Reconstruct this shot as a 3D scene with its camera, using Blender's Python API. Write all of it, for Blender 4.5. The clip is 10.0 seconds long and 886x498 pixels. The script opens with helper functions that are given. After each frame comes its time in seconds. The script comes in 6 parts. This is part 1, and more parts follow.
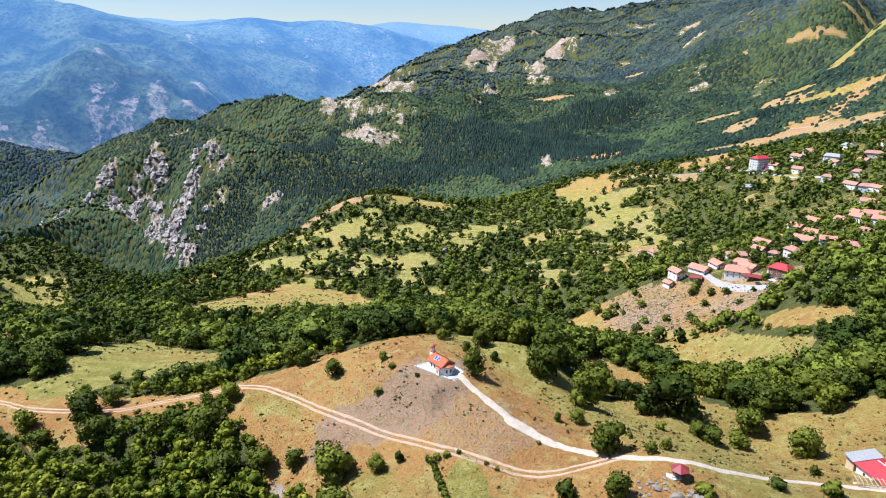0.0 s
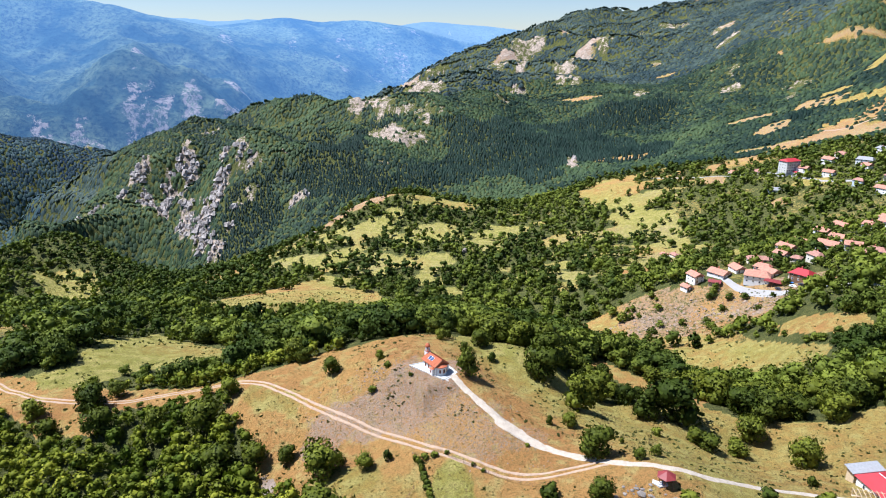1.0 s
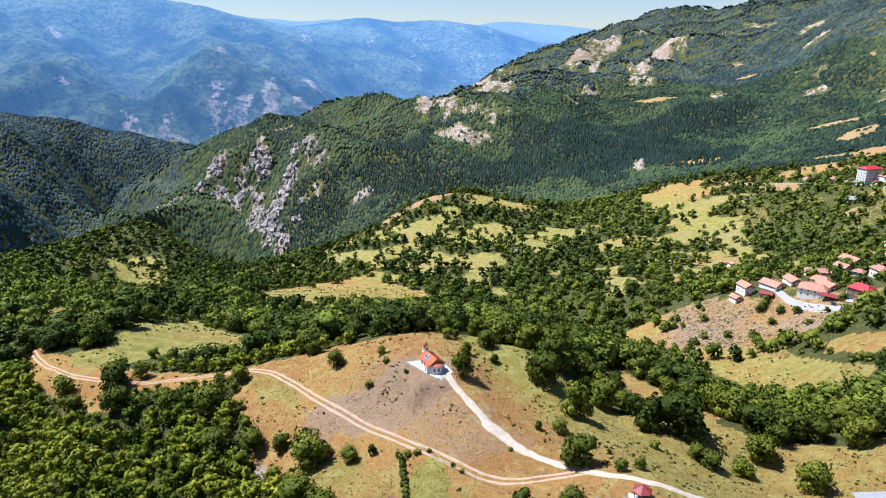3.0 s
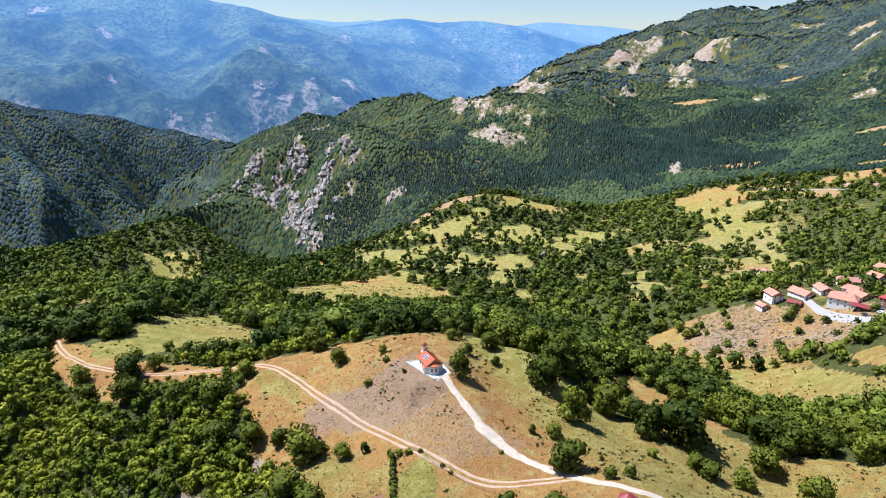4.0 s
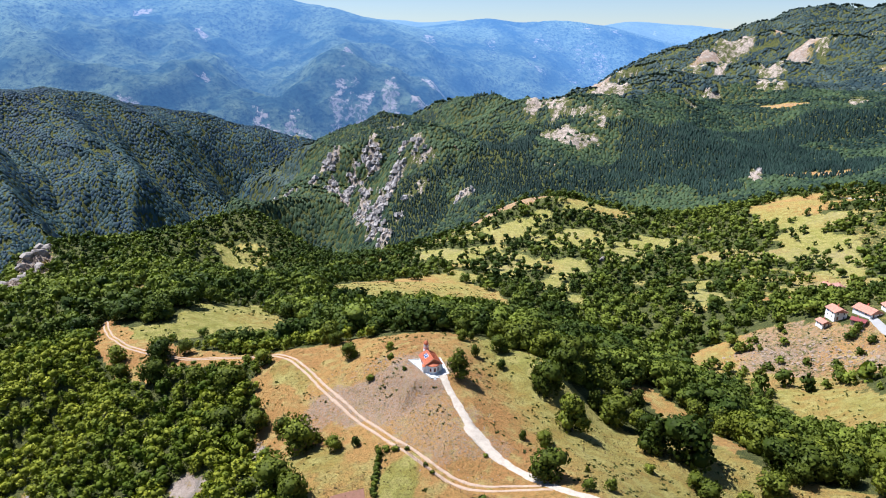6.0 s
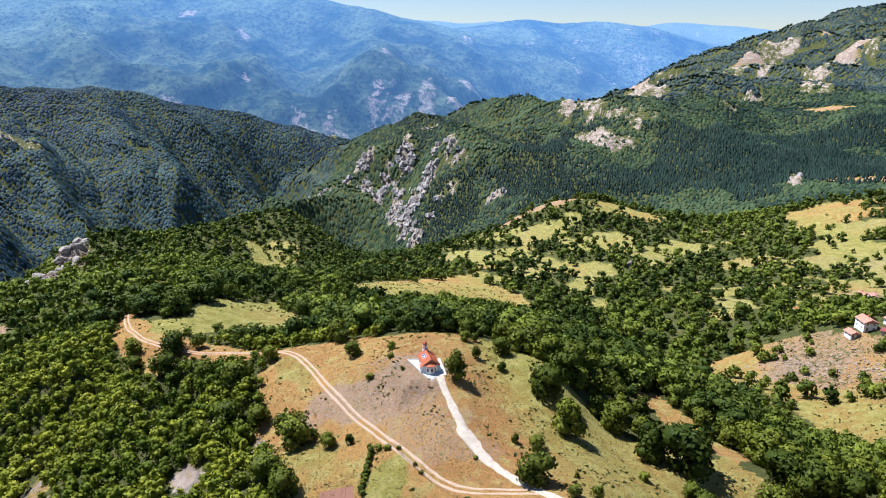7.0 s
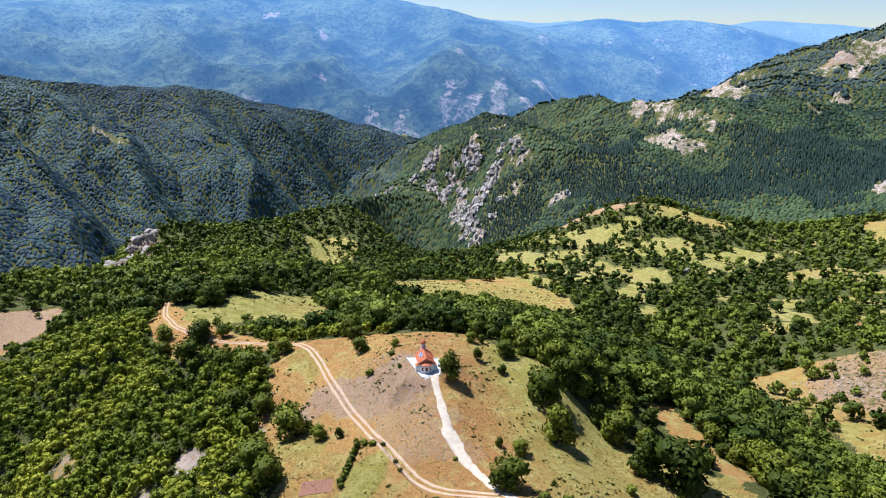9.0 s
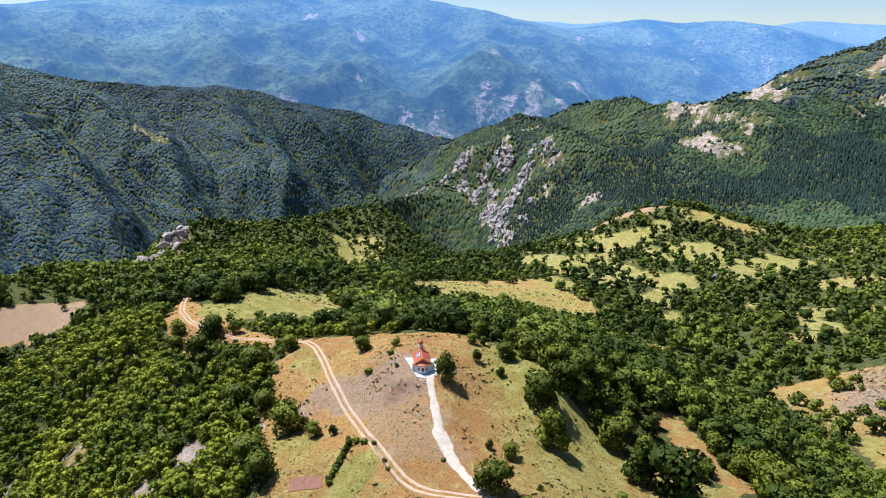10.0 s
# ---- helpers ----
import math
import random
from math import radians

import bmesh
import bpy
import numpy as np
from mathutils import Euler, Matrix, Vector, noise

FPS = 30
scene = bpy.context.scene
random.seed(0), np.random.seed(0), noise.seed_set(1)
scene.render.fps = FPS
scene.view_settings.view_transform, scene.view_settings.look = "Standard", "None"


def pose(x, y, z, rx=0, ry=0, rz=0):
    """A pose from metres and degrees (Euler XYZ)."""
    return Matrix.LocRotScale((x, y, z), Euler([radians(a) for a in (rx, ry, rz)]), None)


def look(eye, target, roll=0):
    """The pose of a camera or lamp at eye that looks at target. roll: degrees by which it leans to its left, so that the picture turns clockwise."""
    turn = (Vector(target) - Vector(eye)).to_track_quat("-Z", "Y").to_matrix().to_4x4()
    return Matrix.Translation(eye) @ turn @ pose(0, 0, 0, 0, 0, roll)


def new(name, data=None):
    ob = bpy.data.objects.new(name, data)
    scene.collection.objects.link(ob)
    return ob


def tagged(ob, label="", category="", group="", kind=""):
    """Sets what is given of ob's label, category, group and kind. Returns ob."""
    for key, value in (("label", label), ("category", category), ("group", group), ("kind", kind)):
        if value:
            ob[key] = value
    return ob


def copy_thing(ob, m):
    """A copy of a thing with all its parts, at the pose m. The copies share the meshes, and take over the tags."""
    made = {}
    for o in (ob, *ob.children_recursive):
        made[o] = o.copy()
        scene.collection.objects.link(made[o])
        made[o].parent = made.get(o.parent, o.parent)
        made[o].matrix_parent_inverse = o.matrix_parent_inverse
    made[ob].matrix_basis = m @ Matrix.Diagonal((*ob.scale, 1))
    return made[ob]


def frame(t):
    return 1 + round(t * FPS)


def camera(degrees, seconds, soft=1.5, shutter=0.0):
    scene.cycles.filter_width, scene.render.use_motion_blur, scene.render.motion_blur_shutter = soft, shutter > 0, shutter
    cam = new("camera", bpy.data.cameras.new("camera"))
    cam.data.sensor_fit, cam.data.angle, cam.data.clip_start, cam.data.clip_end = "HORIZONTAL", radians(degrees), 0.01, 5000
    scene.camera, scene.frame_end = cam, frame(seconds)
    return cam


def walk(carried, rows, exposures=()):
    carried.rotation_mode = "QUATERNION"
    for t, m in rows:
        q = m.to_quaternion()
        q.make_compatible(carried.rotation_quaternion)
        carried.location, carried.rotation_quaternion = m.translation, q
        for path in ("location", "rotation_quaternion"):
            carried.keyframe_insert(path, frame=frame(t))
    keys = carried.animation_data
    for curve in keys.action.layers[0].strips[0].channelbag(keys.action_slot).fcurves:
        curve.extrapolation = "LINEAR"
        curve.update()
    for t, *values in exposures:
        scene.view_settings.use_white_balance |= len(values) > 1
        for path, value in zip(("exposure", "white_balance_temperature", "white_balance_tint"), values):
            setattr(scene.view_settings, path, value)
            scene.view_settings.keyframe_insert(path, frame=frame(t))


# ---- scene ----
cam = camera(67.8, 10.0, soft=1.05)
PATH = [
    (0, (-5.145, 0.0, 100.0), (-5.1, 1.906, 99.395), 0.0),
    (0.5, (0.0, 0.0, 100.0), (0.0, 1.906, 99.395), 0.0),
    (1, (5.145, 0.0, 100.0), (5.1, 1.906, 99.395), -0.0),
    (1.5, (10.395, 0.2, 99.937), (10.304, 2.105, 99.332), -0.0),
    (2, (15.75, 0.532, 99.941), (15.61, 2.434, 99.338), 0.0),
    (2.5, (21.315, 0.964, 99.914), (21.113, 2.86, 99.309), -0.0),
    (4, (38.01, 3.288, 99.948), (37.636, 5.158, 99.344), 0.1),
    (4.5, (43.575, 4.516, 99.999), (43.143, 6.373, 99.396), 0.1),
    (5, (49.035, 5.712, 99.95), (48.542, 7.555, 99.348), 0.0),
    (5.5, (54.39, 7.272, 100.006), (53.841, 9.098, 99.402), 0.0),
    (7, (70.14, 12.584, 100.084), (69.434, 14.356, 99.482), 0.1),
    (7.5, (75.285, 14.677, 100.081), (74.528, 16.427, 99.479), 0.0),
    (8, (80.43, 16.869, 100.047), (79.623, 18.597, 99.444), 0.0),
    (8.5, (85.47, 19.293, 100.049), (84.613, 20.998, 99.45), -0.0),
    (9, (90.405, 21.749, 100.151), (89.5, 23.428, 99.549), -0.1),
    (9.5, (95.235, 24.373, 100.09), (94.282, 26.026, 99.489), -0.1),
    (10, (100.065, 27.229, 100.065), (99.068, 28.856, 99.466), -0.1),
]
walk(cam, [(t, look(eye, target, roll)) for t, eye, target, roll in PATH], [(0, 0.92, 5700, 10), (10, 0.92, 5700, 10)])

# ---- daylight ----
SUN_TURN, SUN_RISE = radians(-83), radians(61)
sun_way = Vector((math.sin(SUN_TURN) * math.cos(SUN_RISE), math.cos(SUN_TURN) * math.cos(SUN_RISE), math.sin(SUN_RISE)))
world = bpy.data.worlds.new("world")
scene.world = world
world.use_nodes = True
sky = world.node_tree.nodes.new("ShaderNodeTexSky")
sky.sky_type, sky.sun_disc, sky.sun_elevation, sky.sun_rotation = "NISHITA", False, SUN_RISE, SUN_TURN
sky.altitude, sky.air_density, sky.dust_density, sky.ozone_density = 700, 1.0, 0.1, 1.6
tone = world.node_tree.nodes.new("ShaderNodeMixRGB")
tone.blend_type, tone.inputs[0].default_value, tone.inputs[2].default_value = "MULTIPLY", 1.0, (1.08, 1.1, 1.22, 1.0)
world.node_tree.links.new(sky.outputs[0], tone.inputs[1])
world.node_tree.links.new(tone.outputs[0], world.node_tree.nodes["Background"].inputs[0])
world.node_tree.nodes["Background"].inputs[1].default_value = 0.05
lamp = bpy.data.lights.new("sun", "SUN")
lamp.energy, lamp.angle, lamp.color = 5.0, radians(0.53), (1.0, 0.955, 0.9)
sun = new("sun", lamp)
sun.matrix_world = look(sun_way * 500, (0, 0, 0))

# ---- materials ----
def material(name):
    m = bpy.data.materials.new(name)
    m.use_nodes = True
    nt = m.node_tree
    return m, nt, nt.nodes["Principled BSDF"], nt.nodes["Material Output"]


def node(nt, kind, values=(), **props):
    n = nt.nodes.new("ShaderNode" + kind)
    for k, v in props.items():
        if k == "blend":
            n.blend_type = v
        elif k == "op":
            n.operation = v
        elif k == "attr":
            n.attribute_name = v
        elif k == "data":
            n.data_type = v
        elif k == "feature":
            n.feature = v
    for i, v in values:
        if isinstance(v, bpy.types.NodeSocket):
            nt.links.new(v, n.inputs[i])
        else:
            n.inputs[i].default_value = v
    return n


def place(nt, scale=1.0):
    """World place, scaled."""
    g = node(nt, "NewGeometry")
    return node(nt, "VectorMath", [(0, g.outputs["Position"]), (1, (scale, scale, scale))], op="MULTIPLY").outputs[0]


def grain(nt, vec, scale, detail=4.0, rough=0.6):
    return node(nt, "TexNoise", [("Vector", vec), ("Scale", scale), ("Detail", detail), ("Roughness", rough)]).outputs[0]


def span(nt, v, lo, hi, a=0.0, b=1.0):
    return node(nt, "MapRange", [(0, v), (1, lo), (2, hi), (3, a), (4, b)]).outputs[0]


def mix(nt, f, a, b, blend="MIX"):
    n = node(nt, "MixRGB", [(0, f), (1, a), (2, b)], blend=blend)
    return n.outputs[0]


def rgb(r, g, b):
    return (r, g, b, 1.0)


def bump(nt, bsdf, height, strength, distance):
    b = node(nt, "Bump", [("Strength", strength), ("Distance", distance), ("Height", height)])
    nt.links.new(b.outputs[0], bsdf.inputs["Normal"])


def plain(name, col, rough=0.7, vary=0.25, scale=1.5, relief=0.0, metal=0.0):
    """One surface colour with stains and grain."""
    m, nt, b, out = material(name)
    v = place(nt)
    n1, n2 = grain(nt, v, scale, 5), grain(nt, v, scale * 9, 3)
    f = node(nt, "Math", [(0, n1), (1, n2)], op="ADD").outputs[0]
    lo = rgb(*[c * (1 - vary) for c in col])
    hi = rgb(*[min(0.95, c * (1 + vary)) for c in col])
    nt.links.new(mix(nt, span(nt, f, 0.7, 1.3), lo, hi), b.inputs["Base Color"])
    b.inputs["Roughness"].default_value, b.inputs["Metallic"].default_value = rough, metal
    if relief:
        bump(nt, b, n2, 0.6, relief)
    return m


def leaves(name, dark, light, joined=False, through_light=0.25, vary=1.0):
    m, nt, b, out = material(name)
    if joined:
        r = node(nt, "Attribute", attr="tint").outputs["Fac"]
    else:
        r = node(nt, "ObjectInfo").outputs["Random"]
    isl = node(nt, "NewGeometry").outputs["Random Per Island"]
    col = mix(nt, r, rgb(*dark), rgb(*light))
    hi, lo = 1 + 0.2 * vary, 1 - 0.5 * vary
    col = mix(nt, isl, mix(nt, 1.0, col, rgb(hi, hi, hi), "MULTIPLY"), mix(nt, 1.0, col, rgb(lo, lo * 1.08, lo), "MULTIPLY"))
    nt.links.new(col, b.inputs["Base Color"])
    b.inputs["Roughness"].default_value = 0.6
    b.inputs["Specular IOR Level"].default_value = 0.08
    t = node(nt, "BsdfTranslucent", [(0, mix(nt, 1.0, col, rgb(1.0, 1.15, 0.5), "MULTIPLY"))])
    s = node(nt, "MixShader", [(0, through_light), (1, b.outputs[0]), (2, t.outputs[0])])
    nt.links.new(s.outputs[0], out.inputs[0])
    return m


def ground_material(name, far=False):
    m, nt, b, out = material(name)
    v = place(nt)
    wood = node(nt, "Attribute", attr="wood").outputs["Fac"]
    rock = node(nt, "Attribute", attr="rock").outputs["Fac"]
    green = node(nt, "Attribute", attr="green").outputs["Fac"]
    stony = node(nt, "Attribute", attr="stony").outputs["Fac"]
    big, mid, fine = grain(nt, v, 0.035, 5), grain(nt, v, 0.22, 5), grain(nt, v, 1.6, 5, 0.7)
    speck = grain(nt, v, 5.0, 3, 0.7)
    # dry grass, from straw to rust brown
    dry = mix(nt, span(nt, big, 0.44, 0.7, 0.0, 0.7), rgb(0.44, 0.24, 0.078), rgb(0.31, 0.125, 0.047))
    dry = mix(nt, span(nt, mid, 0.5, 0.66), dry, rgb(0.45, 0.315, 0.115))
    lush = mix(nt, span(nt, mid, 0.35, 0.65), rgb(0.215, 0.22, 0.036), rgb(0.41, 0.345, 0.108))
    g2 = node(nt, "Math", [(0, green), (1, span(nt, mid, 0.3, 0.7, -0.3, 0.3))], op="ADD").outputs[0]
    col = mix(nt, span(nt, g2, 0.1, 0.9), dry, lush)
    # grazed, stony ground
    gravel = mix(nt, span(nt, fine, 0.4, 0.62), rgb(0.25, 0.15, 0.105), rgb(0.49, 0.36, 0.28))
    s2 = node(nt, "Math", [(0, stony), (1, span(nt, fine, 0.3, 0.7, -0.35, 0.35))], op="ADD").outputs[0]
    col = mix(nt, span(nt, s2, 0.35, 0.7), col, gravel)
    col = mix(nt, span(nt, fine, 0.5, 0.64, 0.0, 0.55), col, rgb(0.13, 0.1, 0.03))
    col = mix(nt, span(nt, speck, 0.5, 0.66, 0.0, 0.62), col, rgb(0.085, 0.068, 0.022))
    patchy = grain(nt, v, 0.55, 4, 0.75)
    col = mix(nt, span(nt, patchy, 0.5, 0.64, 0.0, 0.36), col, rgb(0.12, 0.11, 0.035))
    # litter and scrub under the trees
    floor = mix(nt, span(nt, mid, 0.35, 0.65), rgb(0.08, 0.09, 0.024), rgb(0.165, 0.16, 0.046))
    floor = mix(nt, span(nt, speck, 0.42, 0.6), floor, rgb(0.024, 0.032, 0.01))
    w2 = node(nt, "Math", [(0, wood), (1, span(nt, grain(nt, v, 0.4, 6, 0.75), 0.32, 0.68, -0.3, 0.3))], op="ADD").outputs[0]
    col = mix(nt, span(nt, w2, 0.38, 0.6), col, floor)
    # bare rock with cracks
    crack = node(nt, "TexVoronoi", [("Vector", v), ("Scale", 0.09)], feature="DISTANCE_TO_EDGE").outputs[0]
    stone = mix(nt, span(nt, grain(nt, v, 0.06, 6, 0.7), 0.36, 0.64), rgb(0.22, 0.16, 0.125), rgb(0.48, 0.385, 0.315))
    stone = mix(nt, span(nt, fine, 0.5, 0.72, 0, 0.5), stone, rgb(0.16, 0.14, 0.12))
    stone = mix(nt, span(nt, crack, 0.0, 0.12, 0.6, 0.0), stone, rgb(0.1, 0.1, 0.075))
    r2 = node(nt, "Math", [(0, rock), (1, span(nt, grain(nt, v, 0.06, 9, 0.85), 0.38, 0.62, -0.95, 0.3))], op="ADD").outputs[0]
    col = mix(nt, span(nt, r2, 0.3, 0.5), col, stone)
    nt.links.new(col, b.inputs["Base Color"])
    b.inputs["Roughness"].default_value = 0.95
    b.inputs["Specular IOR Level"].default_value = 0.15
    h = node(nt, "Math", [(0, fine), (1, speck)], op="ADD").outputs[0]
    bump(nt, b, h, 1.0, 0.55)
    return m


def range_material(name, dark, light, haze_glow, lo, hi):
    """A distant range: woods, clearings, scars of rock, and haze put in as emission, lo near to hi far."""
    m, nt, b, out = material(name)
    v = place(nt)
    n1, n2, n3 = grain(nt, v, 0.006, 8, 0.65), grain(nt, v, 0.05, 6, 0.75), grain(nt, v, 0.0016, 4, 0.5)
    rock = node(nt, "Attribute", attr="rock").outputs["Fac"]
    col = mix(nt, span(nt, n1, 0.42, 0.6), rgb(*dark), rgb(*light))
    col = mix(nt, span(nt, n3, 0.52, 0.62, 0, 0.5), col, rgb(*[c * 1.5 for c in light]))
    col = mix(nt, span(nt, n2, 0.47, 0.62, 0, 0.85), col, rgb(*[c * 0.45 for c in dark]))
    r2 = node(nt, "Math", [(0, rock), (1, span(nt, grain(nt, v, 0.035, 8, 0.85), 0.4, 0.6, -1.0, 0.25))], op="ADD").outputs[0]
    col = mix(nt, span(nt, r2, 0.35, 0.7), col, rgb(0.3, 0.25, 0.225))
    nt.links.new(col, b.inputs["Base Color"])
    b.inputs["Roughness"].default_value = 1.0
    b.inputs["Specular IOR Level"].default_value = 0.0
    b.inputs["Emission Color"].default_value = rgb(*haze_glow)
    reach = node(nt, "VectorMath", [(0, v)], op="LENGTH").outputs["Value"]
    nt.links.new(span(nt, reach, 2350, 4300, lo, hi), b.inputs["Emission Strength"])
    bump(nt, b, node(nt, "Math", [(0, n2), (1, node(nt, "Math", [(0, n1), (1, 4.0)], op="MULTIPLY").outputs[0])], op="ADD").outputs[0], 1.0, 12.0)
    return m


# both ranges emit blue to stand in for haze
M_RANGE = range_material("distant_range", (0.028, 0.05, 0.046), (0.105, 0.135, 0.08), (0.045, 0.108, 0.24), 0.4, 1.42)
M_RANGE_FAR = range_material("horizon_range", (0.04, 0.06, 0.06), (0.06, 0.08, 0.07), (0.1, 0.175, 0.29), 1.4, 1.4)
M_GROUND = ground_material("earth_and_grass")
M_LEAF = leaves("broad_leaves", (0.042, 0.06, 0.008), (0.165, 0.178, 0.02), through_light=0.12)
# lighter copies of the leaves: sunlight on the west slope put into their colour
M_LEAF_SLOPE = leaves("slope_leaves_sun_tinted", (0.08, 0.108, 0.01), (0.285, 0.282, 0.028), through_light=0.18)
M_SLOPE_J = leaves("slope_wood_leaves_sun_tinted", (0.08, 0.108, 0.01), (0.285, 0.282, 0.028), joined=True, through_light=0.18, vary=0.7)
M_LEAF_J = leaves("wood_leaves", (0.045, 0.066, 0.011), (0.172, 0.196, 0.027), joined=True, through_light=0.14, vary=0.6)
M_PINE_J = leaves("pine_needles", (0.007, 0.018, 0.015), (0.019, 0.037, 0.028), joined=True, through_light=0.03, vary=0.4)
# haze over the slopes beyond the gorge, painted into the leaves as blue
M_GORGE_J = leaves("gorge_leaves_hazed", (0.02, 0.04, 0.064), (0.058, 0.094, 0.095), joined=True, through_light=0.05, vary=0.4)
# mountain woods: leaf colours pushed towards blue to stand in for haze
M_FAR_J = leaves("far_leaves_hazed", (0.016, 0.032, 0.024), (0.066, 0.096, 0.042), joined=True, through_light=0.08, vary=0.55)
M_MOUNT_J = leaves("mountain_leaves_hazed", (0.024, 0.042, 0.048), (0.072, 0.096, 0.08), joined=True, through_light=0.06, vary=0.45)
M_BARK = plain("bark", (0.13, 0.095, 0.065), 0.9, 0.35, 2.0)
M_LIME = plain("white_render", (0.8, 0.79, 0.77), 0.85, 0.06, 0.8)
M_TILE = plain("roof_tile", (0.44, 0.12, 0.05), 0.8, 0.22, 1.2, 0.03)
M_REDTIN = plain("red_sheet_roof", (0.38, 0.022, 0.03), 0.6, 0.15, 0.5)
M_DARKTIN = plain("dark_red_sheet", (0.2, 0.025, 0.025), 0.6, 0.2, 0.5)
M_GREYTIN = plain("grey_sheet_roof", (0.27, 0.27, 0.28), 0.6, 0.2, 1.5)
M_GRAVEL = plain("crushed_stone", (0.4, 0.335, 0.265), 0.95, 0.25, 0.9, 0.06)
M_TRACK = plain("beaten_earth", (0.36, 0.25, 0.17), 0.95, 0.3, 0.9, 0.05)
M_PAVE = plain("pale_paving", (0.5, 0.49, 0.47), 0.85, 0.08, 0.8)
M_GLASS = plain("window_glass", (0.03, 0.035, 0.045), 0.12, 0.1, 2.0)
M_WOODPALE = plain("pale_timber", (0.55, 0.42, 0.27), 0.75, 0.2, 2.0)
M_WOODDARK = plain("brown_timber", (0.19, 0.1, 0.055), 0.75, 0.25, 2.0)
M_BRICK = plain("red_trim", (0.45, 0.13, 0.08), 0.8, 0.2, 2.0)
M_ROCK = plain("limestone", (0.21, 0.18, 0.155), 0.95, 0.5, 0.7, 0.15)
M_CRAG = plain("cliff_limestone", (0.36, 0.32, 0.295), 0.95, 0.5, 0.1, 0.8)
M_CLIFF = plain("pale_crag_limestone", (0.29, 0.25, 0.215), 0.95, 0.45, 0.25, 0.4)
M_RUBBLE = plain("tan_rubble", (0.3, 0.225, 0.165), 0.95, 0.35, 0.9, 0.05)
M_ASPHALT = plain("worn_asphalt", (0.3, 0.285, 0.27), 0.9, 0.12, 0.3)
M_BLUE = plain("solar_glass", (0.04, 0.08, 0.2), 0.15, 0.2, 3.0)
# ---- the lie of the land: crest lines and stream lines, in plan with their heights ----
spots = []


def line(*knots):
    """A crest, shelf edge or stream through these places; long stretches are filled in."""
    for (ax, ay, az), (bx, by, bz) in zip(knots, knots[1:]):
        run = math.hypot(bx - ax, by - ay)
        step = 45 + 0.11 * max(0, math.hypot(ax, ay) - 300)
        n = max(1, int(run / step))
        for i in range(n):
            f = i / n
            spots.append((ax + (bx - ax) * f, ay + (by - ay) * f, az + (bz - az) * f))
    spots.append(knots[-1])


line((-235, 250, -35.2), (-174, 224, -26.1), (-130, 204, -20.7), (-95, 196, -17.8), (-62, 197, -10), (-36, 193, -5.5), (-14, 186, 4.3), (0, 181, 4.9), (12, 172, 2.3), (26, 162, -2.6), (42, 147, -1.9), (57, 136, 1.2), (85, 130, -6), (120, 132, -11), (180, 118, -18.6), (260, 90, -27.8))  # chapel_spur crest
line((-160, 105, -75.3), (-128, 136, -47.1), (-66, 143, -24.7), (-39, 138, -14.7), (-17, 137, -9.7), (2, 141, -6.6), (21, 143, -5), (34, 128, -3.3), (60, 112, -6.8), (110, 95, -18))  # spur foot south
line((-162, 180, -26.7), (-142, 164, -41), (-113, 166, -23.8), (-88, 172, -22.7), (-72, 153, -20.9), (-49, 155, -19.5), (-23, 152, -10.2), (-2, 154, -4.6), (18, 155, -1.5))  # spur flank south
line((-92, 182, -17.4), (-60, 175, -13.4), (-32, 171, -8.8), (-17, 172, -4.4), (-6, 169, -1.7))  # spur flank upper
line((22, 186, -4.7), (15, 202, -1.9), (30, 204, -1.3), (41, 181, -7.8), (58, 164, -8.1), (75, 160, -13), (112, 160, -15.5), (150, 155, -12))  # east flank
line((57, 190, -17.1), (72, 191, -14.6), (78, 193, -17.7), (97, 191, -18.7), (97, 178, -22.1), (115, 179, -18.5), (145, 190, -10.8))  # east flank lower
line((57, 211, -22.8), (68, 211, -22.1), (102, 236, -36.8), (85, 243, -27.1), (131, 226, -34.7), (119, 225, -33.5), (177, 253, -25.9), (210, 235, -16.4))  # east flank foot
line((-166, 240, -22.8), (-115, 232, -25.9), (-72, 216, -16), (-51, 209, -8.5), (-34, 216, -5.6), (0, 227, -4.6), (10, 239, -10.5), (25, 252, -17.5), (53, 262, -26.9))  # north rim
line((-230, 300, -40.8), (-165, 270, -26.8), (-145, 289, -38.3), (-116, 296, -41), (-87, 303, -42), (-45, 274, -25.2), (-6, 292, -27.5), (40, 300, -38.2))  # north flank
line((230, 210, -17.4), (170, 262, -28.3), (149, 279, -50.1), (124, 298, -64.3), (137, 317, -63.7), (120, 360, -73.8), (88, 449, -101), (45, 480, -101.8), (0, 475, -101.3), (-60, 465, -98.3), (-130, 440, -85), (-210, 430, -82.5), (-300, 470, -101.8))  # east hollow
line((-92, 487, -104.2), (-120, 486, -97.3), (-175, 501, -103.3), (-213, 473, -97.3), (-328, 565, -135.4), (-450, 640, -135), (-520, 718, -185))  # meadow shelf
line((330, 250, -17.2), (260, 310, -18.8), (219, 372, -38.6), (195, 400, -54.2), (168, 428, -57.4), (130, 437, -74.5), (100, 470, -94.6))  # village brow
line((250, 290, -18), (200, 330, -27.9), (177, 374, -62.3), (142, 391, -75.3), (110, 420, -84.8))  # village brow foot
line((240, 395, -37.8), (225, 420, -44.7), (185, 440, -53.6), (147, 534, -88.8), (216, 577, -86.9), (244, 687, -94), (262, 769, -82), (372, 873, -69))  # village street
line((274, 391, -26.5), (341, 490, -34.4), (326, 548, -49.6), (405, 591, -30), (450, 718, -32), (409, 799, -47), (503, 743, -22), (579, 990, -33), (649, 946, -7))  # village upper
